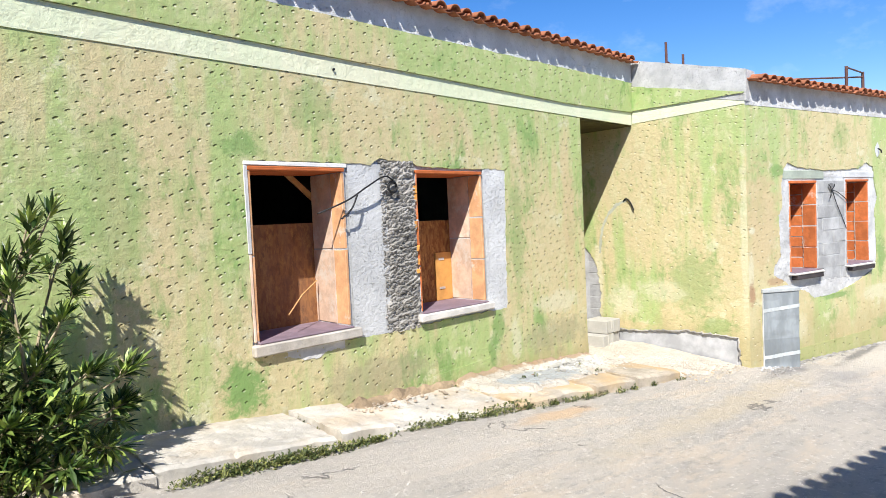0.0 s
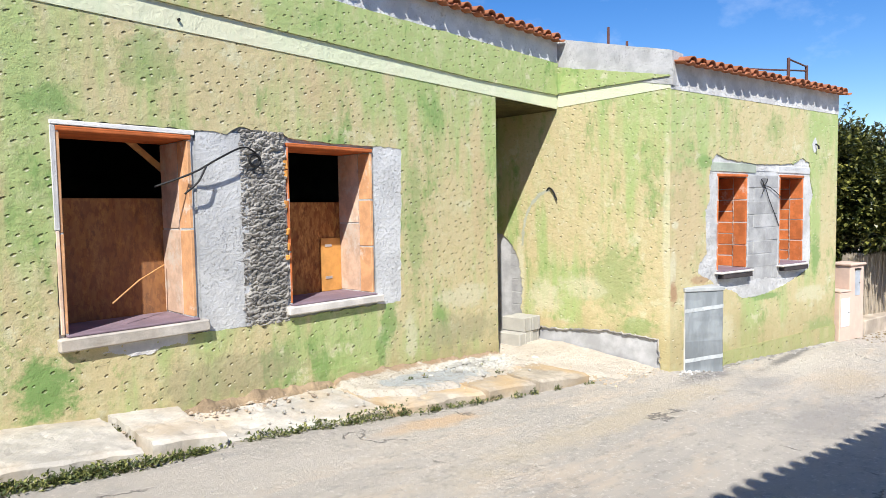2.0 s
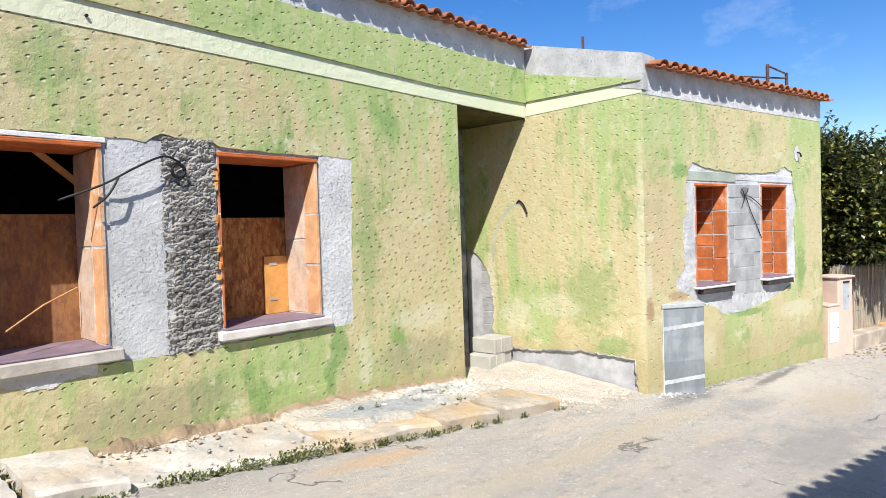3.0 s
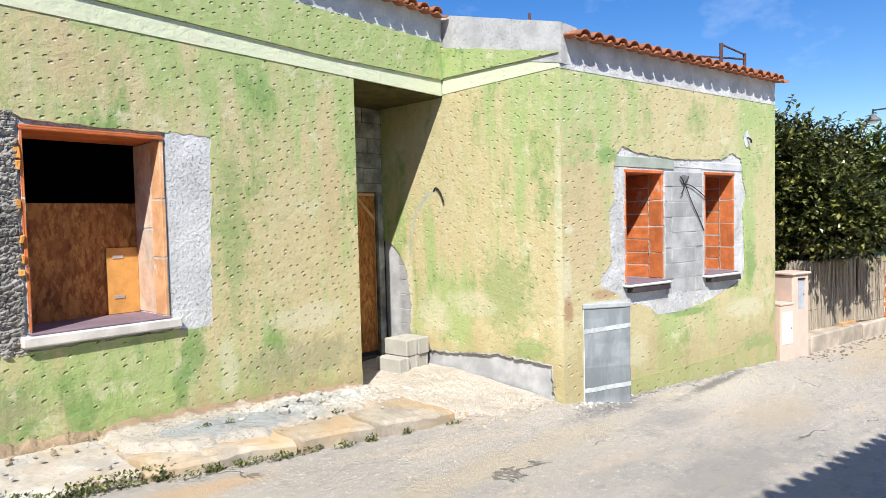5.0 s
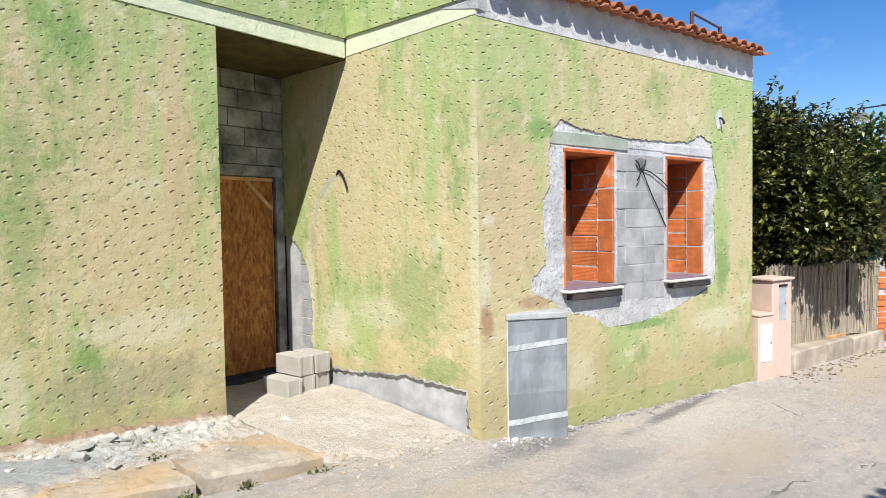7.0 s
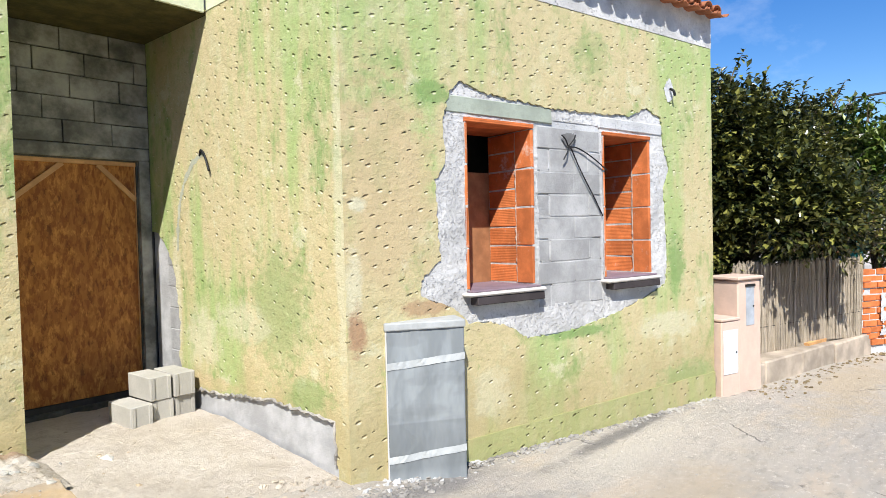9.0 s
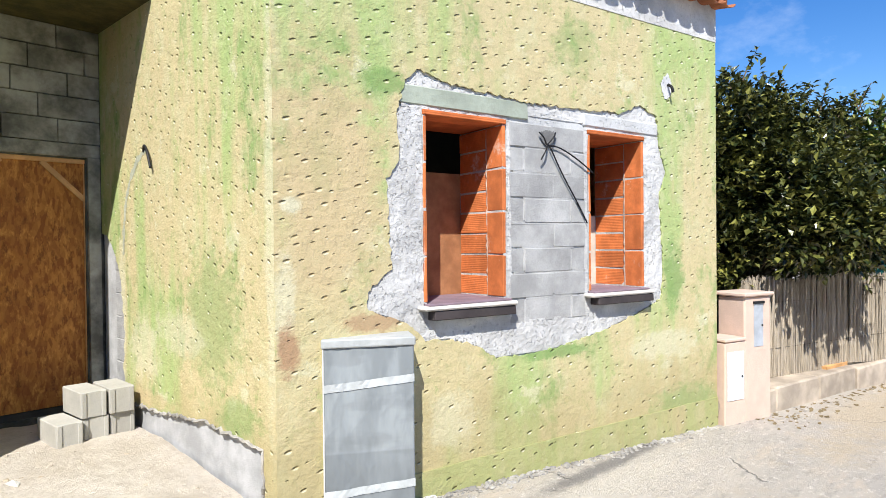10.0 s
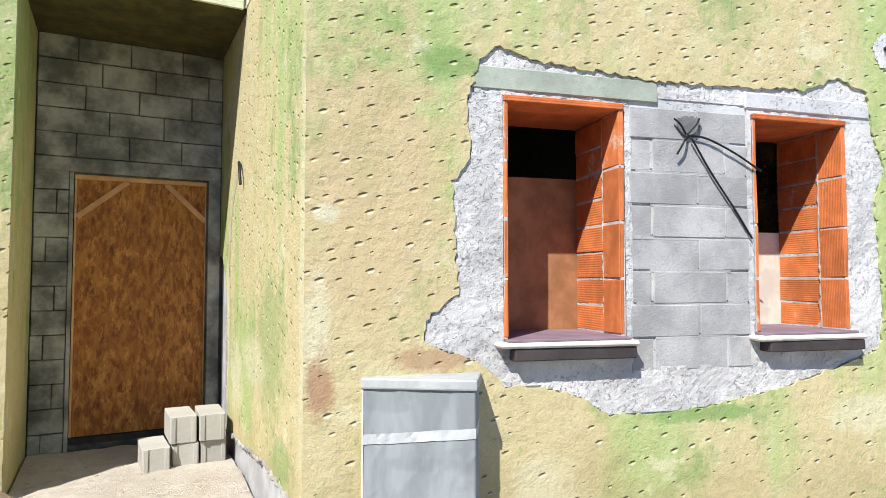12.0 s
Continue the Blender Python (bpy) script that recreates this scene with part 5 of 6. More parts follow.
def build_fence():
    """A screen of split reeds, each bundle a part of its own."""
    fence = thing("reed_fence", "weathered grey-brown reed screen fence", "fence")
    k = Shader("dry_reed", 0.9)
    c = k.mix(k.random(), (0.44, 0.37, 0.28), (0.58, 0.50, 0.40))
    c = k.mix(k.step(k.noise(60, 4, k.stretch(3, 3, 0.12)), 0.4, 0.7, 0, 0.6), c, (0.22, 0.18, 0.13))
    m = k.done(c, k.noise(80, 3, k.stretch(3, 3, 0.1)), 0.006)
    line = Face(14.90, 2.52, 1, -0.325)
    length = 3.05
    count = 250
    base = []
    for v in range(4):
        bm = bmesh.new()
        for q in range(7):
            x, y, r = random.uniform(-0.016, 0.016), random.uniform(-0.010, 0.010), random.uniform(0.0022, 0.0038)
            tip = random.uniform(1.13, 1.21)
            g = tube([(x, y, 0), (x + random.uniform(-0.01, 0.01), y, 0.6), (x + random.uniform(-0.02, 0.02), y, tip)], r, 4)
            me = bpy.data.meshes.new("tmp")
            g.to_mesh(me)
            g.free()
            bm.from_mesh(me)
            bpy.data.meshes.remove(me)
        me = bpy.data.meshes.new("reed")
        bm.to_mesh(me)
        bm.free()
        me.materials.append(m)
        base.append(me)
    for i in range(count):
        s = length * i / count
        ob = new("reed", base[i % 4])
        ob.parent = fence
        drop = 0.05 * noise.noise((s * 1.6, 0, 0))
        ob.matrix_basis = Matrix.Translation(line.p(s, -0.80 + drop, random.uniform(-0.012, 0.012))) @ pose(0, 0, 0, random.uniform(-2, 2), random.uniform(-2, 2) + 5 * noise.noise((s * 0.8, 4, 0)), random.uniform(-30, 30))
    part("backing", boxed(line, 0.0, length, -0.82, 0.30, -0.035, -0.022), plain("reed_mat", (0.30, 0.26, 0.20), 0.95, 90, 0.3, 0.01), fence, "dense reed matting")
    for z in (-0.45, 0.1):
        part("wire", tube([line.p(0, z, 0.016), line.p(length, z, 0.016)], 0.003, 5), CABLE, fence)
    return fence


build_fence()


def build_brick_stack():
    stack = thing("brick_wall", "low stack of orange hollow bricks with mortar smears", "wall")
    line = Face(17.83, 1.62, 1, -0.62)
    me = []
    for h in range(2):
        g = boxed(FREE, 0, 0.255, 0, 0.085, -0.14, 0, jitter=0.004, bevel=0.006)
        m = bpy.data.meshes.new("brick")
        g.to_mesh(m)
        g.free()
        m.materials.append(CLAY)
        me.append(m)
    turn = math.degrees(math.atan2(line.a.y, line.a.x))
    for r in range(12):
        for i in range(11):
            ob = new("brick", me[(r + i) % 2])
            ob.parent = stack
            p = line.p(i * 0.27 + (0.13 if r % 2 else 0), -1.0 + r * 0.098, random.uniform(-0.02, 0.02))
            ob.matrix_basis = Matrix.Translation(p) @ pose(0, 0, 0, 0, 0, turn + random.uniform(-1.5, 1.5))
    part("mortar", boxed(line, 0.0, 3.0, -1.2, 0.16, -0.13, -0.02), MORTAR, stack)
    part("smear", rough_sheet(line, 0.34, 0.62, -0.85, -0.2, 0.03, 0.012, 0.03, 14, lambda s, z: abs(s - 0.48) < 0.05 + 0.08 * noise.noise((s * 8, z * 8, 0))), MORTAR, stack)
    return stack


build_brick_stack()
drum = thing("plastic_drum", "dark green plastic drum behind the brick stack", "drum")
bm = tube([(18.5, 1.9, z) for z in (-0.9, -0.5, -0.1, 0.3, 0.55)], [0.26, 0.28, 0.28, 0.28, 0.25], 18)
part("body", bm, plain("green_plastic", (0.02, 0.16, 0.15), 0.4), drum, smooth=True)
part("lid", tube([(18.5, 1.9, 0.552), (18.5, 1.9, 0.60)], 0.27, 18), plain("green_plastic_lid", (0.02, 0.12, 0.12), 0.4), drum)


def build_street_lamp():
    """A bell-shaped lantern hung from the arm of a tall pole far down the lane."""
    lamp_post = thing("street_lamp", "dark bell-shaped street lantern hanging from a thin arm", "street lamp", at=(29.75, 1.10, road_z(29.75)))
    steel = plain("dark_painted_steel", (0.045, 0.045, 0.05), 0.5, 40, 0.2)
    high = 4.70 - road_z(29.75)
    part("pole", tube([(0, 0, 0), (0, 0, high * 0.5), (0, 0, high + 0.12)], [0.07, 0.055, 0.045], 10), steel, lamp_post, smooth=True)
    part("arm", tube(curve_points([(0, 0, high), (0, 1.2, high + 0.03), (0, 2.38, high)], 6), 0.028, 7), steel, lamp_post, smooth=True)
    part("stay", tube([(0, 0, high + 0.11), (0, 1.9, high + 0.05)], 0.010, 5), steel, lamp_post)
    part("hanger", tube([(0, 2.38, high + 0.04), (0, 2.38, high - 0.16)], 0.03, 7), steel, lamp_post, smooth=True)
    profile = ((-0.14, 0.05), (-0.18, 0.11), (-0.24, 0.13), (-0.26, 0.19), (-0.33, 0.25), (-0.37, 0.26))
    part("shade", tube([(0, 2.38, high + z) for z, r in profile], [r for z, r in profile], 18), plain("grey_enamel", (0.16, 0.16, 0.16), 0.45), lamp_post, "grey stepped bell shade", smooth=True)
    part("glass", tube([(0, 2.38, high - 0.372), (0, 2.38, high - 0.43), (0, 2.38, high - 0.46)], [0.17, 0.13, 0.06], 14), plain("milky_glass", (0.6, 0.6, 0.58), 0.25), lamp_post, "milky glass bowl", smooth=True)
    return lamp_post


build_street_lamp()


# ---- plants ----
def leaf_material(name, dark, light, gloss=0.45):
    k = Shader(name, gloss)
    c = k.mix(k.calc("POWER", k.island(), 2.6), dark, light)
    k.b.inputs["Specular IOR Level"].default_value = 0.4
    k.b.inputs["Subsurface Weight"].default_value = 0.0
    return k.done(c, k.noise(40, 2), 0.002)


LEAF_TREE = leaf_material("citrus_leaf", (0.018, 0.027, 0.008), (0.27, 0.265, 0.06), 0.30)
LEAF_LIGHT = leaf_material("light_citrus_leaf", (0.06, 0.11, 0.015), (0.17, 0.21, 0.035), 0.4)
LEAF_OLEANDER = leaf_material("oleander_leaf", (0.030, 0.066, 0.013), (0.31, 0.39, 0.08), 0.40)
LEAF_WEED = leaf_material("weed_leaf", (0.045, 0.065, 0.016), (0.30, 0.30, 0.09), 0.6)
BARK = plain("grey_brown_bark", (0.16, 0.12, 0.08), 0.95, 30, 0.3, 0.01)
STEM = plain("pale_oleander_stem", (0.34, 0.28, 0.18), 0.8, 40, 0.2, 0.003)


def add_leaf(verts, faces, at, way, length, width, fold=0.25):
    """One pointed leaf folded along its rib: four points along, two faces a side."""
    way = way.normalized()
    side = way.cross(Vector((random.uniform(-0.4, 0.4), random.uniform(-0.4, 0.4), 1))).normalized()
    up = side.cross(way)
    n = len(verts)
    bend = random.uniform(-0.12, 0.04) * length
    verts += [at, at + way * length * 0.5 + side * width * 0.5 + up * width * fold, at + way * length + up * bend,
              at + way * length * 0.5 - side * width * 0.5 + up * width * fold, at + way * length * 0.5]
    faces += [(n, n + 1, n + 4), (n + 1, n + 2, n + 4), (n, n + 4, n + 3), (n + 3, n + 4, n + 2)]


def leaf_mesh(name, verts, faces, mat, parent, label=""):
    me = bpy.data.meshes.new(name)
    me.from_pydata([tuple(v) for v in verts], [], faces)
    me.materials.append(mat)
    ob = new(name, me)
    ob.parent = parent
    if label:
        tagged(ob, label)
    return ob


def build_tree(label, base, blobs, leaves, mat=LEAF_TREE, trunk_r=0.11, size=(0.10, 0.17)):
    tree = thing("tree", label, "tree", "trees behind the fence")
    base = Vector(base)
    top = sum((Vector(b[0]) for b in blobs), Vector()) / len(blobs)
    fork = base.lerp(top, 0.42)
    part("trunk", tube(curve_points([base, base.lerp(fork, 0.5) + Vector((0.06, -0.04, 0)), fork], 6), [trunk_r * (1 - 0.035 * i) for i in range(13)], 8), BARK, tree, smooth=True)
    for c, r in blobs:
        c = Vector(c)
        mid = fork.lerp(c, 0.5) + Vector((random.uniform(-0.2, 0.2), random.uniform(-0.2, 0.2), 0.1))
        part("limb", tube(curve_points([fork, mid, c + Vector((0, 0, r * 0.6))], 5), [trunk_r * 0.55 * (1 - 0.085 * i) for i in range(11)], 6), BARK, tree, smooth=True)
    verts, faces = [], []
    weights = [b[1] ** 2 for b in blobs]
    for _ in range(leaves // 6):
        c, r = random.choices(blobs, weights)[0]
        d = Vector((random.gauss(0, 1), random.gauss(0, 1), random.gauss(0, 1))).normalized()
        q = Vector(c) + Vector((d.x, d.y, d.z * 0.9)) * r * (random.random() ** 0.28) * (1 + 0.28 * noise.noise(d * 2.2 + Vector(c)))
        if noise.noise(q * 2.6) + 0.5 * noise.noise(q * 6.0) < -0.10:
            continue
        twig = (d + Vector((random.uniform(-0.7, 0.7), random.uniform(-0.7, 0.7), random.uniform(-0.3, 0.8)))).normalized()
        for j in range(6):
            out = (twig * 0.6 + Vector((random.gauss(0, 0.7), random.gauss(0, 0.7), random.gauss(-0.1, 0.5)))).normalized()
            add_leaf(verts, faces, q + twig * 0.05 * j, out, random.uniform(*size), random.uniform(0.05, 0.085))
    # young shoots that stand out of the crown, leafy towards their tips
    tall = sorted(blobs, key=lambda q: -(q[0][2] + q[1]))[:max(4, len(blobs) // 2)]
    for n in range(18):
        c, r = random.choice(tall)
        a = random.uniform(0, 6.28)
        p = Vector(c) + Vector((math.cos(a) * r * 0.6, math.sin(a) * r * 0.6, r * 0.6))
        tip = p + Vector((random.uniform(-0.25, 0.25), random.uniform(-0.25, 0.25), random.uniform(0.3, 0.6)))
        mid = p.lerp(tip, 0.5) + Vector((random.uniform(-0.05, 0.05), 0, 0.05))
        part("twig", tube([p, mid, tip], [0.012, 0.008, 0.003], 5), BARK, tree)
        for j in range(0 if n < 2 else 16):
            at = mid.lerp(tip, random.uniform(-0.5, 1.0))
            add_leaf(verts, faces, at, Vector((random.gauss(0, 0.8), random.gauss(0, 0.8), random.gauss(0.3, 0.5))), random.uniform(*size), random.uniform(0.05, 0.08))
    leaf_mesh("crown", verts, faces, mat, tree)
    return tree


build_tree("dense dark-green citrus tree over the reed fence", (16.2, 3.6, -1.1),
           [((15.6, 3.7, 1.0), 0.95), ((16.3, 3.2, 1.7), 1.0), ((16.9, 3.0, 0.9), 0.95), ((15.9, 4.2, 1.9), 0.9), ((16.2, 3.1, 2.35), 0.65), ((15.3, 3.4, 1.7), 0.8), ((16.7, 2.7, 1.5), 0.8), ((15.4, 3.1, 0.6), 0.55), ((15.45, 1.95, 1.05), 0.50), ((15.9, 1.75, 1.0), 0.50), ((16.3, 1.65, 1.05), 0.48), ((15.9, 2.2, 1.5), 0.6), ((15.7, 1.7, 0.9), 0.35), ((15.6, 1.85, 1.0), 0.45), ((16.1, 1.7, 1.0), 0.45), ((15.4, 2.9, 2.25), 0.45), ((16.6, 2.6, 2.5), 0.4)], 60000, size=(0.08, 0.135))
build_tree("dark-green citrus tree with a ragged crown", (18.4, 2.9, -1.1),
           [((17.6, 2.7, 0.9), 0.9), ((18.3, 2.6, 1.7), 0.95), ((19.1, 2.4, 1.1), 0.9), ((17.7, 2.7, 2.3), 0.6), ((18.6, 2.3, 2.45), 0.5), ((18.9, 2.3, 2.1), 0.6), ((17.4, 2.2, 0.6), 0.5), ((18.3, 1.9, 0.9), 0.6), ((17.1, 1.95, 0.85), 0.3)], 26000, size=(0.08, 0.135))
build_tree("lighter yellow-green bush at the far end of the fence", (20.0, 1.9, -1.1),
           [((19.5, 1.6, 1.2), 0.6), ((19.2, 1.5, 1.85), 0.55), ((18.9, 1.9, 2.2), 0.5), ((19.6, 1.1, 2.2), 0.45), ((20.2, 1.3, 0.8), 0.7), ((20.8, 1.0, 1.5), 0.8), ((21.3, 0.5, 0.9), 0.8), ((20.2, 1.7, 1.7), 0.6)], 20000, LEAF_LIGHT, 0.07)
build_tree("dark tree filling the garden behind the wing", (18.0, 6.0, -1.1),
           [((17.0, 5.4, 1.2), 1.3), ((18.6, 5.0, 1.4), 1.4), ((20.3, 4.2, 1.3), 1.4), ((22.2, 3.4, 1.2), 1.4), ((19.4, 4.6, 0.2), 1.2), ((17.6, 5.0, 0.0), 1.1)], 12000, LEAF_TREE, 0.12, (0.10, 0.18))


def build_oleander():
    bush = thing("oleander_bush", "bushy oleander with narrow leaves beside the green wall", "bush")
    root = Vector((0.62, 4.58, -0.12))
    tips = [(0.95, 4.55, 1.62), (1.10, 4.66, 1.66), (1.20, 4.83, 1.50), (0.80, 4.45, 1.22), (0.62, 4.50, 1.70), (1.10, 4.55, 0.98), (1.24, 4.70, 1.20), (0.92, 4.40, 0.72), (1.56, 4.68, 0.56),
            (1.42, 4.55, 0.34), (1.12, 4.30, 0.42), (0.72, 4.22, 0.40), (1.30, 4.32, 0.12), (1.02, 4.14, 0.10), (0.40, 4.35, 1.10), (0.30, 4.60, 1.55), (1.48, 4.78, 0.22), (0.85, 4.78, 1.35), (0.66, 4.25, 0.90), (0.2, 4.3, 0.6), (1.25, 4.46, 0.62), (0.95, 4.60, 0.30),
            (1.02, 4.72, 0.70), (0.75, 4.60, 0.95), (0.5, 4.7, 1.3), (1.12, 4.62, 0.14), (1.34, 4.70, 0.05), (0.80, 4.36, 0.14)]
    verts, faces = [], []

    def rosette(at, way, count, reach):
        u = way.orthogonal().normalized()
        w = way.cross(u)
        for j in range(count):
            a = 2.4 * j + random.uniform(-0.3, 0.3)
            f = j / count
            out = way * (0.15 + 1.5 * f) + (u * math.cos(a) + w * math.sin(a)) * (1.15 - 0.75 * f) + Vector((0, 0, 0.1))
            base = at - way * 0.10 * (1 - f)
            n = reach * random.uniform(0.75, 1.15)
            if (base + out.normalized() * n).y < 5.085:
                add_leaf(verts, faces, base, out, n, random.uniform(0.027, 0.038), 0.12)

    for n, tip in enumerate(tips):
        tip = Vector(tip)
        start = root + Vector((random.uniform(-0.2, 0.28), random.uniform(-0.12, 0.12), random.uniform(-0.05, 0.03)))
        mid = start.lerp(tip, 0.5) + Vector((random.uniform(-0.06, 0.06), random.uniform(-0.05, 0.05), 0.10))
        pts = curve_points([start, mid, tip], 8)
        part("stem", tube(pts, [0.015 - 0.0006 * i for i in range(len(pts))], 6), STEM, bush, smooth=True)
        way = (pts[-1] - pts[-4]).normalized()
        rosette(tip, way, 22, 0.155)
        for _ in range(3):
            side = (way + Vector((random.gauss(0, 0.7), random.gauss(-0.1, 0.5), random.gauss(0, 0.4)))).normalized()
            at = pts[random.choice((-3, -4, -5, -6))]
            end = at + side * random.uniform(0.08, 0.17)
            end.y = min(end.y, 4.97)
            part("twig", tube([at, at.lerp(end, 0.5) + Vector((0, 0, 0.01)), end], [0.007, 0.006, 0.004], 5), STEM, bush, smooth=True)
            rosette(end, side, 15, 0.135)
    # the dense dark lower body
    for _ in range(2700):
        at = Vector((random.gauss(0.68, 0.30), random.gauss(4.52, 0.14), random.uniform(-0.12, 0.75) - 0.1))
        at.y = min(at.y, 4.95)
        if at.x > 1.30 - 0.45 * at.z or at.z < slab_z(at.x) - 0.05:
            continue
        out = Vector((random.gauss(0.2, 0.7), random.gauss(-0.3, 0.6), random.gauss(0.35, 0.5)))
        add_leaf(verts, faces, at, out, random.uniform(0.10, 0.16), random.uniform(0.022, 0.032), 0.12)
    leaf_mesh("leaves", verts, faces, LEAF_OLEANDER, bush)
    return bush


build_oleander()


def build_weeds(label, spots, tall=0.07):
    """A run of low weeds rooted in the joint between kerb and road."""
    ob = thing("weed_patch", label, "weeds", "weeds along the kerb")
    verts, faces = [], []
    for x, y, r, n in spots:
        for _ in range(n):
            a, q = random.uniform(0, 6.28), r * random.random() ** 0.6
            px, py = x + math.cos(a) * q * 1.7, y + math.sin(a) * q * 0.55
            z = max(road_z(px) - 0.01, slab_z(px) - (0.09 if px < 5.2 else 0.045) if py > kerb_y(px) + 0.05 and px < 7.85 else -9)
            h = tall * (1 - 0.6 * q / r)
            at = Vector((px, py, z + random.uniform(0, h)))
            out = Vector((random.gauss(0, 0.7), random.gauss(-0.1, 0.7), random.uniform(0.1, 1.0)))
            add_leaf(verts, faces, at, out, random.uniform(0.02, 0.045), random.uniform(0.012, 0.022), 0.2)
    leaf_mesh("weed_leaves", verts, faces, LEAF_WEED, ob)
    return tagged(ob, kind="stuff")


def kerb_run(x0, x1, step, r, n, off=-0.02):
    out, x = [], x0
    while x < x1:
        if noise.noise((x * 2.3, 5.0, 0)) > -0.32:
            out.append((x + random.uniform(-0.05, 0.05), kerb_y(x) + off + random.uniform(-0.03, 0.03), r * random.uniform(0.5, 1.5), int(n * random.uniform(0.5, 1.4))))
        x += step
    return out


build_weeds("thick green weeds in the gutter by the kerb", kerb_run(1.75, 2.85, 0.09, 0.14, 170, -0.08), 0.10)
build_weeds("low green weeds along the broken kerb edge", kerb_run(2.9, 3.5, 0.10, 0.09, 80, -0.04) + [(2.935, 4.85, 0.05, 80), (2.94, 4.6, 0.03, 30)], 0.06)
build_weeds("green weeds growing along the pavement edge", kerb_run(3.75, 5.3, 0.12, 0.085, 85, 0.03) + kerb_run(5.3, 6.4, 0.24, 0.08, 70, -0.03), 0.075)
build_weeds("sparse weeds at the end of the pavement", kerb_run(6.3, 7.8, 0.30, 0.06, 50, -0.03), 0.07)
build_weeds("small weed tufts between rubble and wall", [(2.95, 4.95, 0.06, 60), (5.0, 5.02, 0.05, 40), (5.75, 4.62, 0.05, 40), (5.95, 4.60, 0.04, 40), (6.95, 4.68, 0.07, 130), (6.6, 4.85, 0.05, 60), (6.9, 4.35, 0.04, 40), (7.3, 4.8, 0.05, 50)], 0.085)


# ---- rubble, stones and grit ----
def build_stones(name, label, spots, mat, category="rubble", kind=""):
    """Angular broken pieces lying on the ground, joined as one heap."""
    ob = thing(name, label, category)
    bm = bmesh.new()
    for x, y, z, r in spots:
        pts = [Vector((random.gauss(0, 1), random.gauss(0, 1), random.gauss(0, 0.7))).normalized() * r * random.uniform(0.7, 1.2) for _ in range(13)]
        vs = [bm.verts.new((x + p.x * 1.15, y + p.y, z + p.z * 0.75 + r * 0.25)) for p in pts]
        bmesh.ops.convex_hull(bm, input=vs)
    bmesh.ops.delete(bm, geom=[v for v in bm.verts if not v.link_faces], context="VERTS")
    part("pieces", bm, mat, ob)
    return tagged(ob, kind="stuff")


def top_z(x, y):
    if x < 7.85 and kerb_y(x) + 0.05 < y < 5.1:
        return slab_z(x) + (0.0 if x > 5.2 else -0.015) - (0.03 if x > 5.2 else 0.05) * (5.13 - y) / (5.13 - kerb_y(x))
    if 7.5 < x < 9.33 and y > 3.2:
        return road_z(x) + (-0.675 - road_z(x)) * rise(y)
    return road_z(x)


def scatter(n, fx, fy, r0, r1):
    out = []
    for _ in range(n):
        x, y = fx(), fy()
        out.append((x, y, top_z(x, y), r0 + (r1 - r0) * random.random() ** 3))
    return out


RUBBLE_WHITE = cement("white_broken_render", (0.50, 0.48, 0.43), 30, 0.012, 0.35)
RUBBLE = cement("broken_render_pieces", (0.50, 0.47, 0.42), 40, 0.01, 0.2)
build_stones("rubble_heap", "white lumps of broken render at the foot of the wall", scatter(700, lambda: random.gauss(7.05, 0.38), lambda: 4.98 - abs(random.gauss(0, 0.22)), 0.005, 0.055), RUBBLE_WHITE)
build_stones("rubble_heap", "large pale chunks of broken render and mortar", [(x, y, top_z(x, y) + 0.012, r) for x, y, r in [(random.gauss(7.0, 0.30), 4.96 - abs(random.gauss(0, 0.16)), random.uniform(0.035, 0.075)) for _ in range(22)]], RUBBLE_WHITE)
build_stones("rubble_heap", "brown clods of earth and broken mortar at the wall foot", scatter(260, lambda: random.uniform(5.2, 7.8), lambda: 5.06 - abs(random.gauss(0, 0.12)), 0.005, 0.035), cement("brown_clods", (0.33, 0.25, 0.17), 30, 0.012, 0.35))
build_stones("rubble_heap", "broken pieces of pavement by the wall", scatter(150, lambda: random.gauss(4.1, 0.4), lambda: 5.05 - abs(random.gauss(0, 0.14)), 0.004, 0.026), cement("crumbled_pavement", (0.46, 0.37, 0.28), 30, 0.012, 0.35))
build_stones("rubble_heap", "crumbs of mortar along the pavement", scatter(150, lambda: random.uniform(3.5, 7.8), lambda: random.uniform(4.2, 5.08), 0.005, 0.022), RUBBLE)
build_stones("loose_gravel", "loose gravel on the lane", scatter(1300, lambda: random.uniform(0.5, 14.5), lambda: random.uniform(0.8, 4.6) if random.random() < 0.7 else random.uniform(2.2, 3.6), 0.003, 0.010), RUBBLE, "gravel")
build_stones("loose_gravel", "dusty crumbs on the ground before the recess", scatter(1100, lambda: random.uniform(7.9, 9.3), lambda: random.uniform(3.4, 6.1), 0.005, 0.030), PAVING_DUST, "gravel")
build_stones("loose_gravel", "dark crumbs along the foot of the wing", [(*WING.p(s, 0, abs(random.gauss(0.02, 0.06))).xy, road_z(9.325 + s), random.uniform(0.006, 0.028)) for s in [random.uniform(0.9, WING_END) for _ in range(420)]], ROUGH, "gravel")
build_stones("loose_gravel", "dark broken asphalt at the wing's corner", [(x, y, road_z(x), random.uniform(0.006, 0.024)) for x, y in [(random.gauss(9.5, 0.22), random.gauss(3.08, 0.10)) for _ in range(160)]], ROUGH, "gravel")
build_stones("mortar_droppings", "pale mortar droppings at the wing's corner", [(*WING.p(s, 0, abs(random.gauss(0.05, 0.09))).xy, road_z(9.325 + s), random.uniform(0.008, 0.03)) for s in [random.uniform(-0.1, 1.2) for _ in range(80)]], MORTAR_LIGHT)
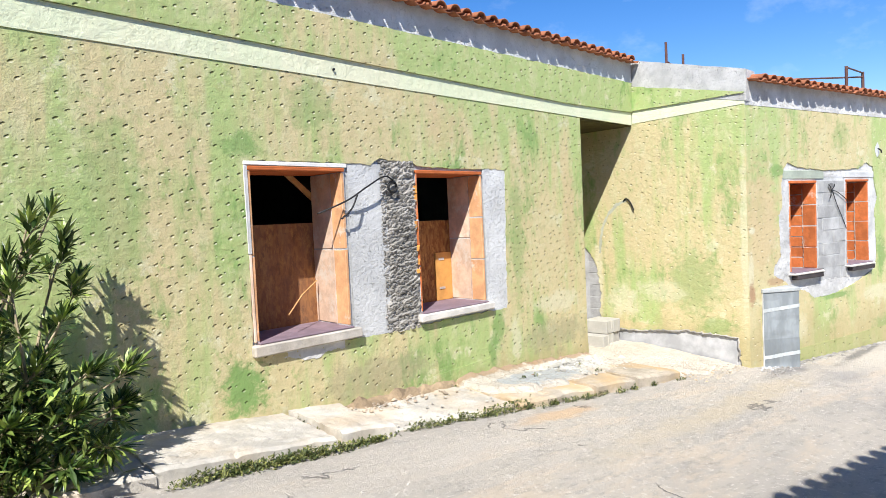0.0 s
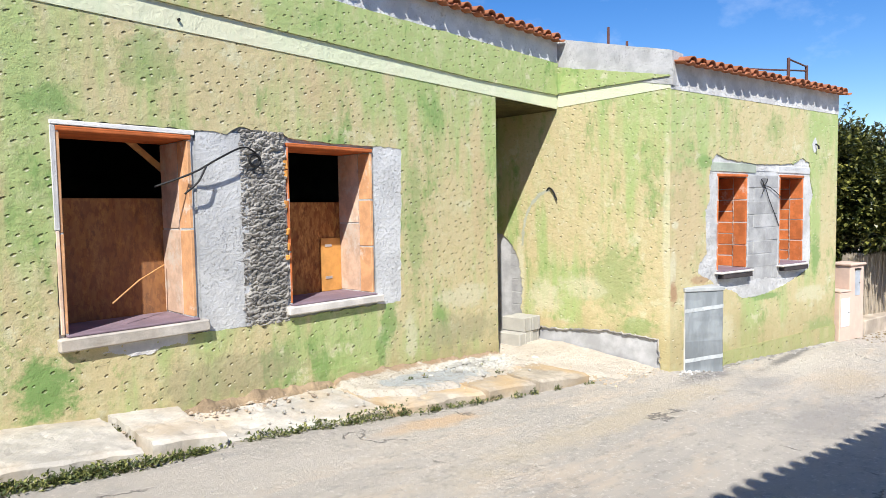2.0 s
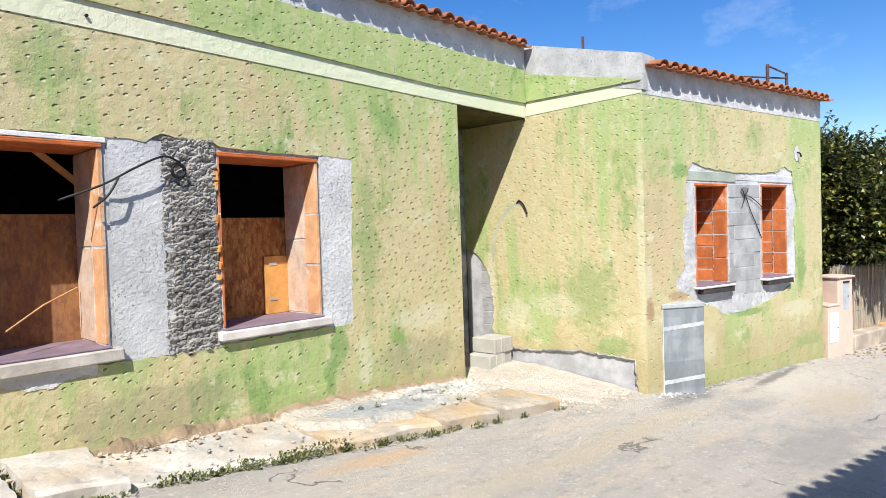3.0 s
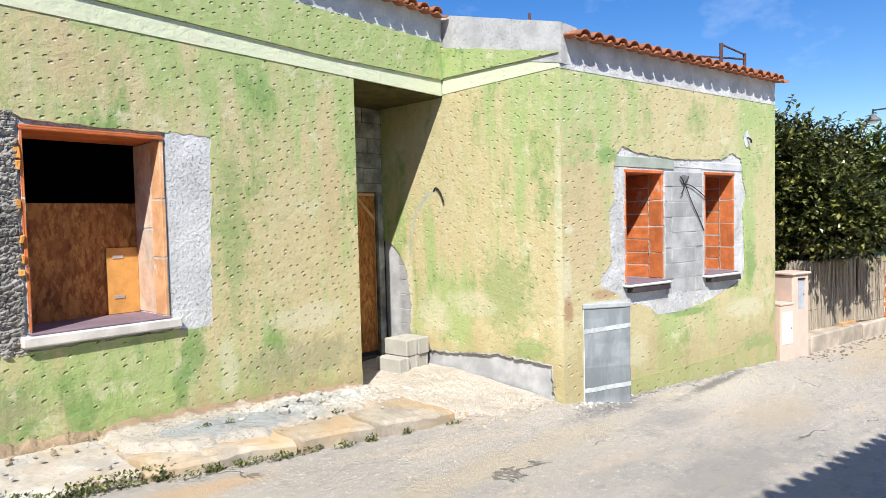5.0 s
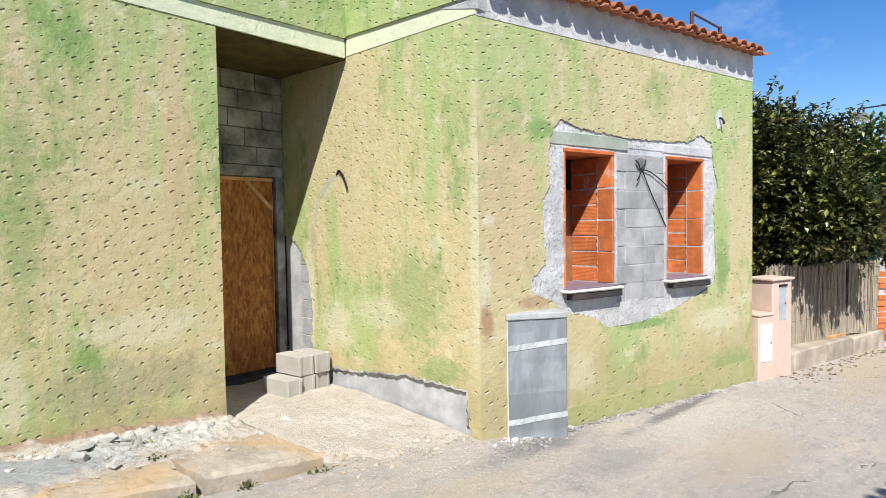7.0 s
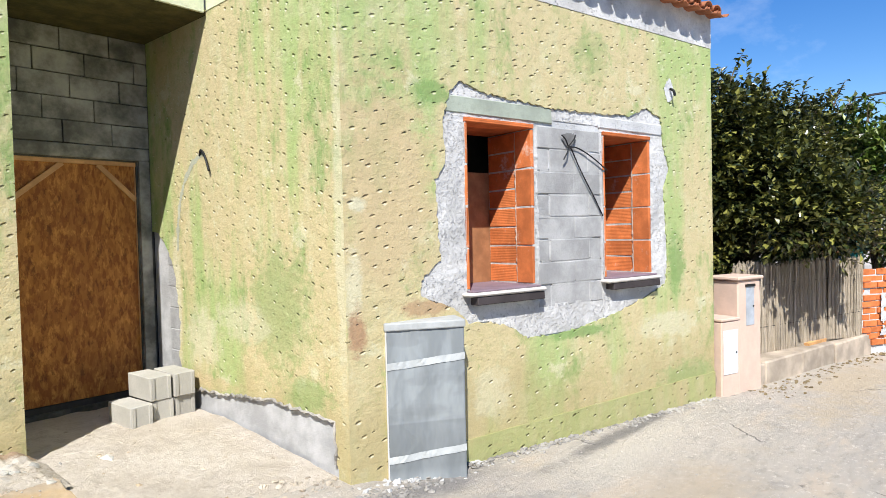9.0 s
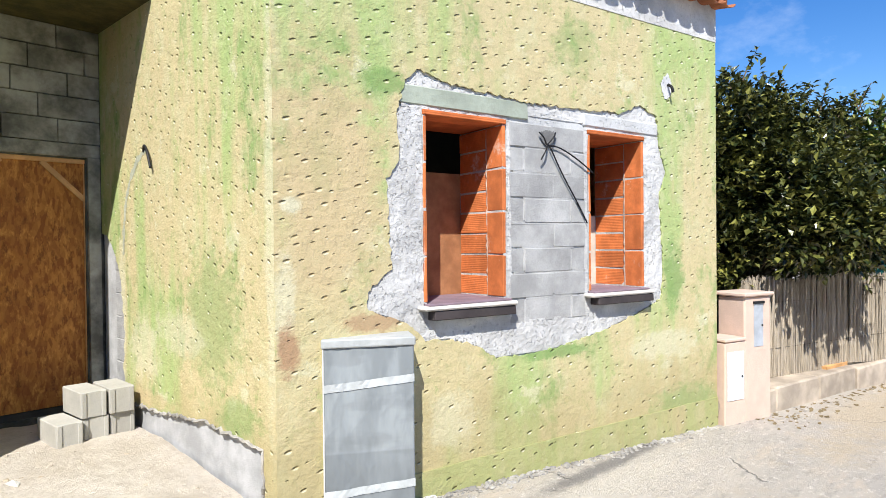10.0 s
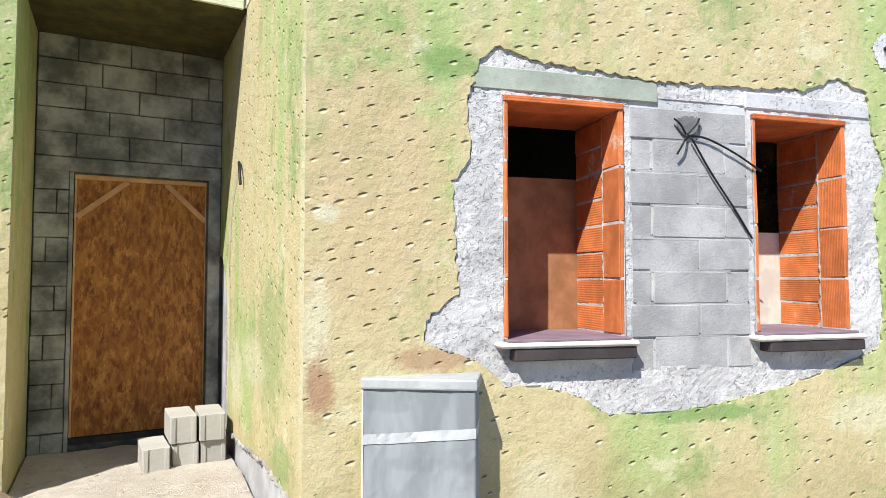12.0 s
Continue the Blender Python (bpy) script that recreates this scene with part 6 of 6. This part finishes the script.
build_stones("leaf_litter", "dry brown litter along the low kerb wall", [(*KERB.p(s, 0, 0.05 + abs(random.gauss(0, 0.18))).xy, road_z(13.9 + s), random.uniform(0.008, 0.03)) for s in [random.uniform(0.3, 5.0) for _ in range(220)]], plain("dry_litter", (0.20, 0.15, 0.08), 0.9, 30, 0.35), "litter")


# ---- dust, cement and rubble lying on the pavement's end ----
def build_spill():
    x0, x1, y0 = 4.98, 7.98, 4.05
    nx, ny = 230, 86
    bm = bmesh.new()
    cells = {}

    def inside(x, y):
        front = 4.23 + 0.09 * noise.noise((x * 2.2, 1.0, 0)) + 0.05 * noise.noise((x * 9, 4.0, 0)) + max(0, 5.5 - x) * 0.75 + max(0, x - 7.0) * 0.25
        end = min(y - front, (x - 5.05) * 1.2 + 0.1 * noise.noise((y * 6, 0, 0)), 7.93 - x + 0.05 * noise.noise((y * 7, 3, 0)))
        return end

    for i in range(nx + 1):
        for j in range(ny + 1):
            x, y = x0 + (x1 - x0) * i / nx, y0 + (5.118 - y0) * j / ny
            rim = max(0.0, min(1.0, inside(x, y) / 0.12))
            lumpy = max(0.0, min(1.0, (x - 6.35) / 0.4)) * max(0.0, min(1.0, (y - 4.35) / 0.25)) * 0.8 + 0.2
            d = noise.voronoi((x * 13, y * 13, 0.3))[0]
            e = noise.voronoi((x * 31, y * 31, 1.3))[0]
            lump = 0.050 * max(0, 0.75 - d[0]) * (0.5 + noise.noise((x * 5, y * 5, 9))) + 0.016 * max(0, 0.7 - e[0])
            bank = 0.055 * max(0.0, (y - 4.86) / 0.25) ** 1.3
            z = slab_z(x) - 0.015 - 0.035 * (5.13 - y) / (5.13 - kerb_y(x)) + 0.026 * rim - 0.022 * (1 - rim)
            z += rim * (0.012 * noise.noise((x * 4, y * 4, 0)) + 0.006 * noise.noise((x * 18, y * 18, 0)) + lumpy * lump * 1.25 + bank * (0.7 + 0.8 * noise.noise((x * 7, 6, 0))))
            cells[i, j] = bm.verts.new((x, y, z))
    for i in range(nx):
        for j in range(ny):
            if inside(x0 + (x1 - x0) * (i + 0.5) / nx, y0 + (5.118 - y0) * (j + 0.5) / ny) > 0:
                bm.faces.new((cells[i, j], cells[i + 1, j], cells[i + 1, j + 1], cells[i, j + 1]))
    bmesh.ops.delete(bm, geom=[v for v in bm.verts if not v.link_faces], context="VERTS")
    k = Shader("cement_and_rubble_dust", 0.96)
    a, b = k.noise(3.0, 6, rough=0.7), k.noise(17, 9, rough=0.8)
    c = k.mix(k.step(a, 0.38, 0.62), (0.48, 0.42, 0.34), (0.58, 0.52, 0.44))
    torn = k.calc("MULTIPLY", k.calc("SUBTRACT", k.noise(5.0, 9, rough=0.75), 0.5), 2.4)
    # cement, broken render and earth where they lie: centre, reach, colour, strength
    for sx, sy, rx, ry, tint, much in ((6.12, 4.60, 0.75, 0.27, (0.37, 0.385, 0.38), 0.95), (7.15, 4.80, 0.55, 0.30, (0.55, 0.53, 0.48), 0.9),
                                       (5.6, 5.13, 1.2, 0.17, (0.34, 0.23, 0.14), 0.9), (7.1, 5.13, 1.1, 0.14, (0.34, 0.23, 0.14), 0.9), (7.5, 4.35, 0.3, 0.12, (0.58, 0.42, 0.27), 0.8)):
        off = k.add("ShaderNodeVectorMath", operation="LENGTH")
        k.put(k.stretch(1 / rx, 1 / ry, 0, move=(-sx / rx, -sy / ry, 0)), off.inputs[0])
        c = k.mix(k.step(k.calc("SUBTRACT", torn, off.outputs["Value"]), -1.15, -0.7, 0, much), c, tint)
    c = k.mix(k.step(b, 0.50, 0.64, 0, 0.7), c, (0.26, 0.21, 0.15))
    c = k.mix(k.step(k.noise(70, 4, rough=0.8), 0.57, 0.70, 0, 0.5), c, (0.62, 0.59, 0.54))
    m = k.done(c, k.calc("ADD", b, k.calc("MULTIPLY", k.noise(90, 3), 0.4)), 0.02)
    return structure("cement_spill", "grey cement, dust and broken render spilled over the pavement", "spill", bm, m, True)


build_spill()


# ---- dusty ground before the recess ----
def build_dust():
    bm = bmesh.new()
    cells = {}
    nx, ny = 46, 84
    for i in range(nx + 1):
        for j in range(ny + 1):
            x, y = 7.66 + 1.66 * i / nx, 3.30 + 2.98 * j / ny
            z = top_z(max(x, 7.87), y) + 0.022 + 0.014 * noise.noise((x * 5, y * 5, 0)) + 0.006 * noise.noise((x * 16, y * 16, 0))
            rim = 3.42 + 0.12 * noise.noise((x * 4, 0, 0)) + max(0, (8.4 - x) * 0.5)
            z -= 0.035 * max(0, min(1, 1 - (y - rim) / 0.45))
            cells[i, j] = bm.verts.new((x, y, z))
    for i in range(nx):
        for j in range(ny):
            x, y = 7.66 + 1.66 * (i + 0.5) / nx, 3.30 + 2.98 * (j + 0.5) / ny
            if y < 3.42 + 0.12 * noise.noise((x * 4, 0, 0)) + max(0, (8.4 - x) * 0.5):
                continue
            if x < 7.86 and not 3.8 < y < 5.08:
                continue
            bm.faces.new((cells[i, j], cells[i + 1, j], cells[i + 1, j + 1], cells[i, j + 1]))
    bmesh.ops.delete(bm, geom=[v for v in bm.verts if not v.link_faces], context="VERTS")
    k = Shader("cream_dust", 0.97)
    a, b = k.noise(2.2, 6, rough=0.7), k.noise(13, 9, rough=0.8)
    c = k.mix(k.step(a, 0.38, 0.62), (0.60, 0.525, 0.43), (0.70, 0.625, 0.53))
    c = k.mix(k.step(b, 0.47, 0.64, 0, 0.6), c, (0.48, 0.40, 0.31))
    c = k.mix(k.step(k.noise(60, 4, rough=0.8), 0.56, 0.70, 0, 0.6), c, (0.78, 0.73, 0.65))
    m = k.done(c, k.calc("ADD", b, k.calc("MULTIPLY", k.noise(90, 3), 0.4)), 0.035)
    return structure("dusty_ground", "cream-coloured dust and grit before the doorway", "ground", bm, m, True)


build_dust()


# ---- bare earth where the foot of the wall has crumbled ----
def build_soil(label, x0, x1, height, depth):
    bm = bmesh.new()
    cells = {}
    nx, ny = int((x1 - x0) / 0.025), 9
    for i in range(nx + 1):
        for j in range(ny + 1):
            x, f = x0 + (x1 - x0) * i / nx, j / ny
            y = 5.112 - depth * (1 - f) * (0.7 + 0.5 * noise.noise((x * 3, 0, 0)))
            ends = min(1, 6 * i / nx, 6 * (1 - i / nx))
            z = top_z(x, 5.0) - 0.03 + height * ends * f ** 0.8 * (0.8 + 0.6 * noise.noise((x * 6, 2, 0))) + 0.016 * noise.noise((x * 22, y * 22, 0))
            cells[i, j] = bm.verts.new((x, y, z))
    for i in range(nx):
        for j in range(ny):
            bm.faces.new((cells[i, j], cells[i + 1, j], cells[i + 1, j + 1], cells[i, j + 1]))
    ob = thing("crumbled_earth", label, "earth")
    part("earth", bm, SOIL, ob)
    return tagged(ob, kind="stuff")


SOIL = cement("brown_earth", (0.30, 0.22, 0.14), 30, 0.02, 0.4)
build_soil("brown crumbled earth at the foot of the green wall", 3.45, 5.25, 0.12, 0.16)
build_soil("dusty crumbled earth along the foot of the wall", 5.35, 7.82, 0.07, 0.10)
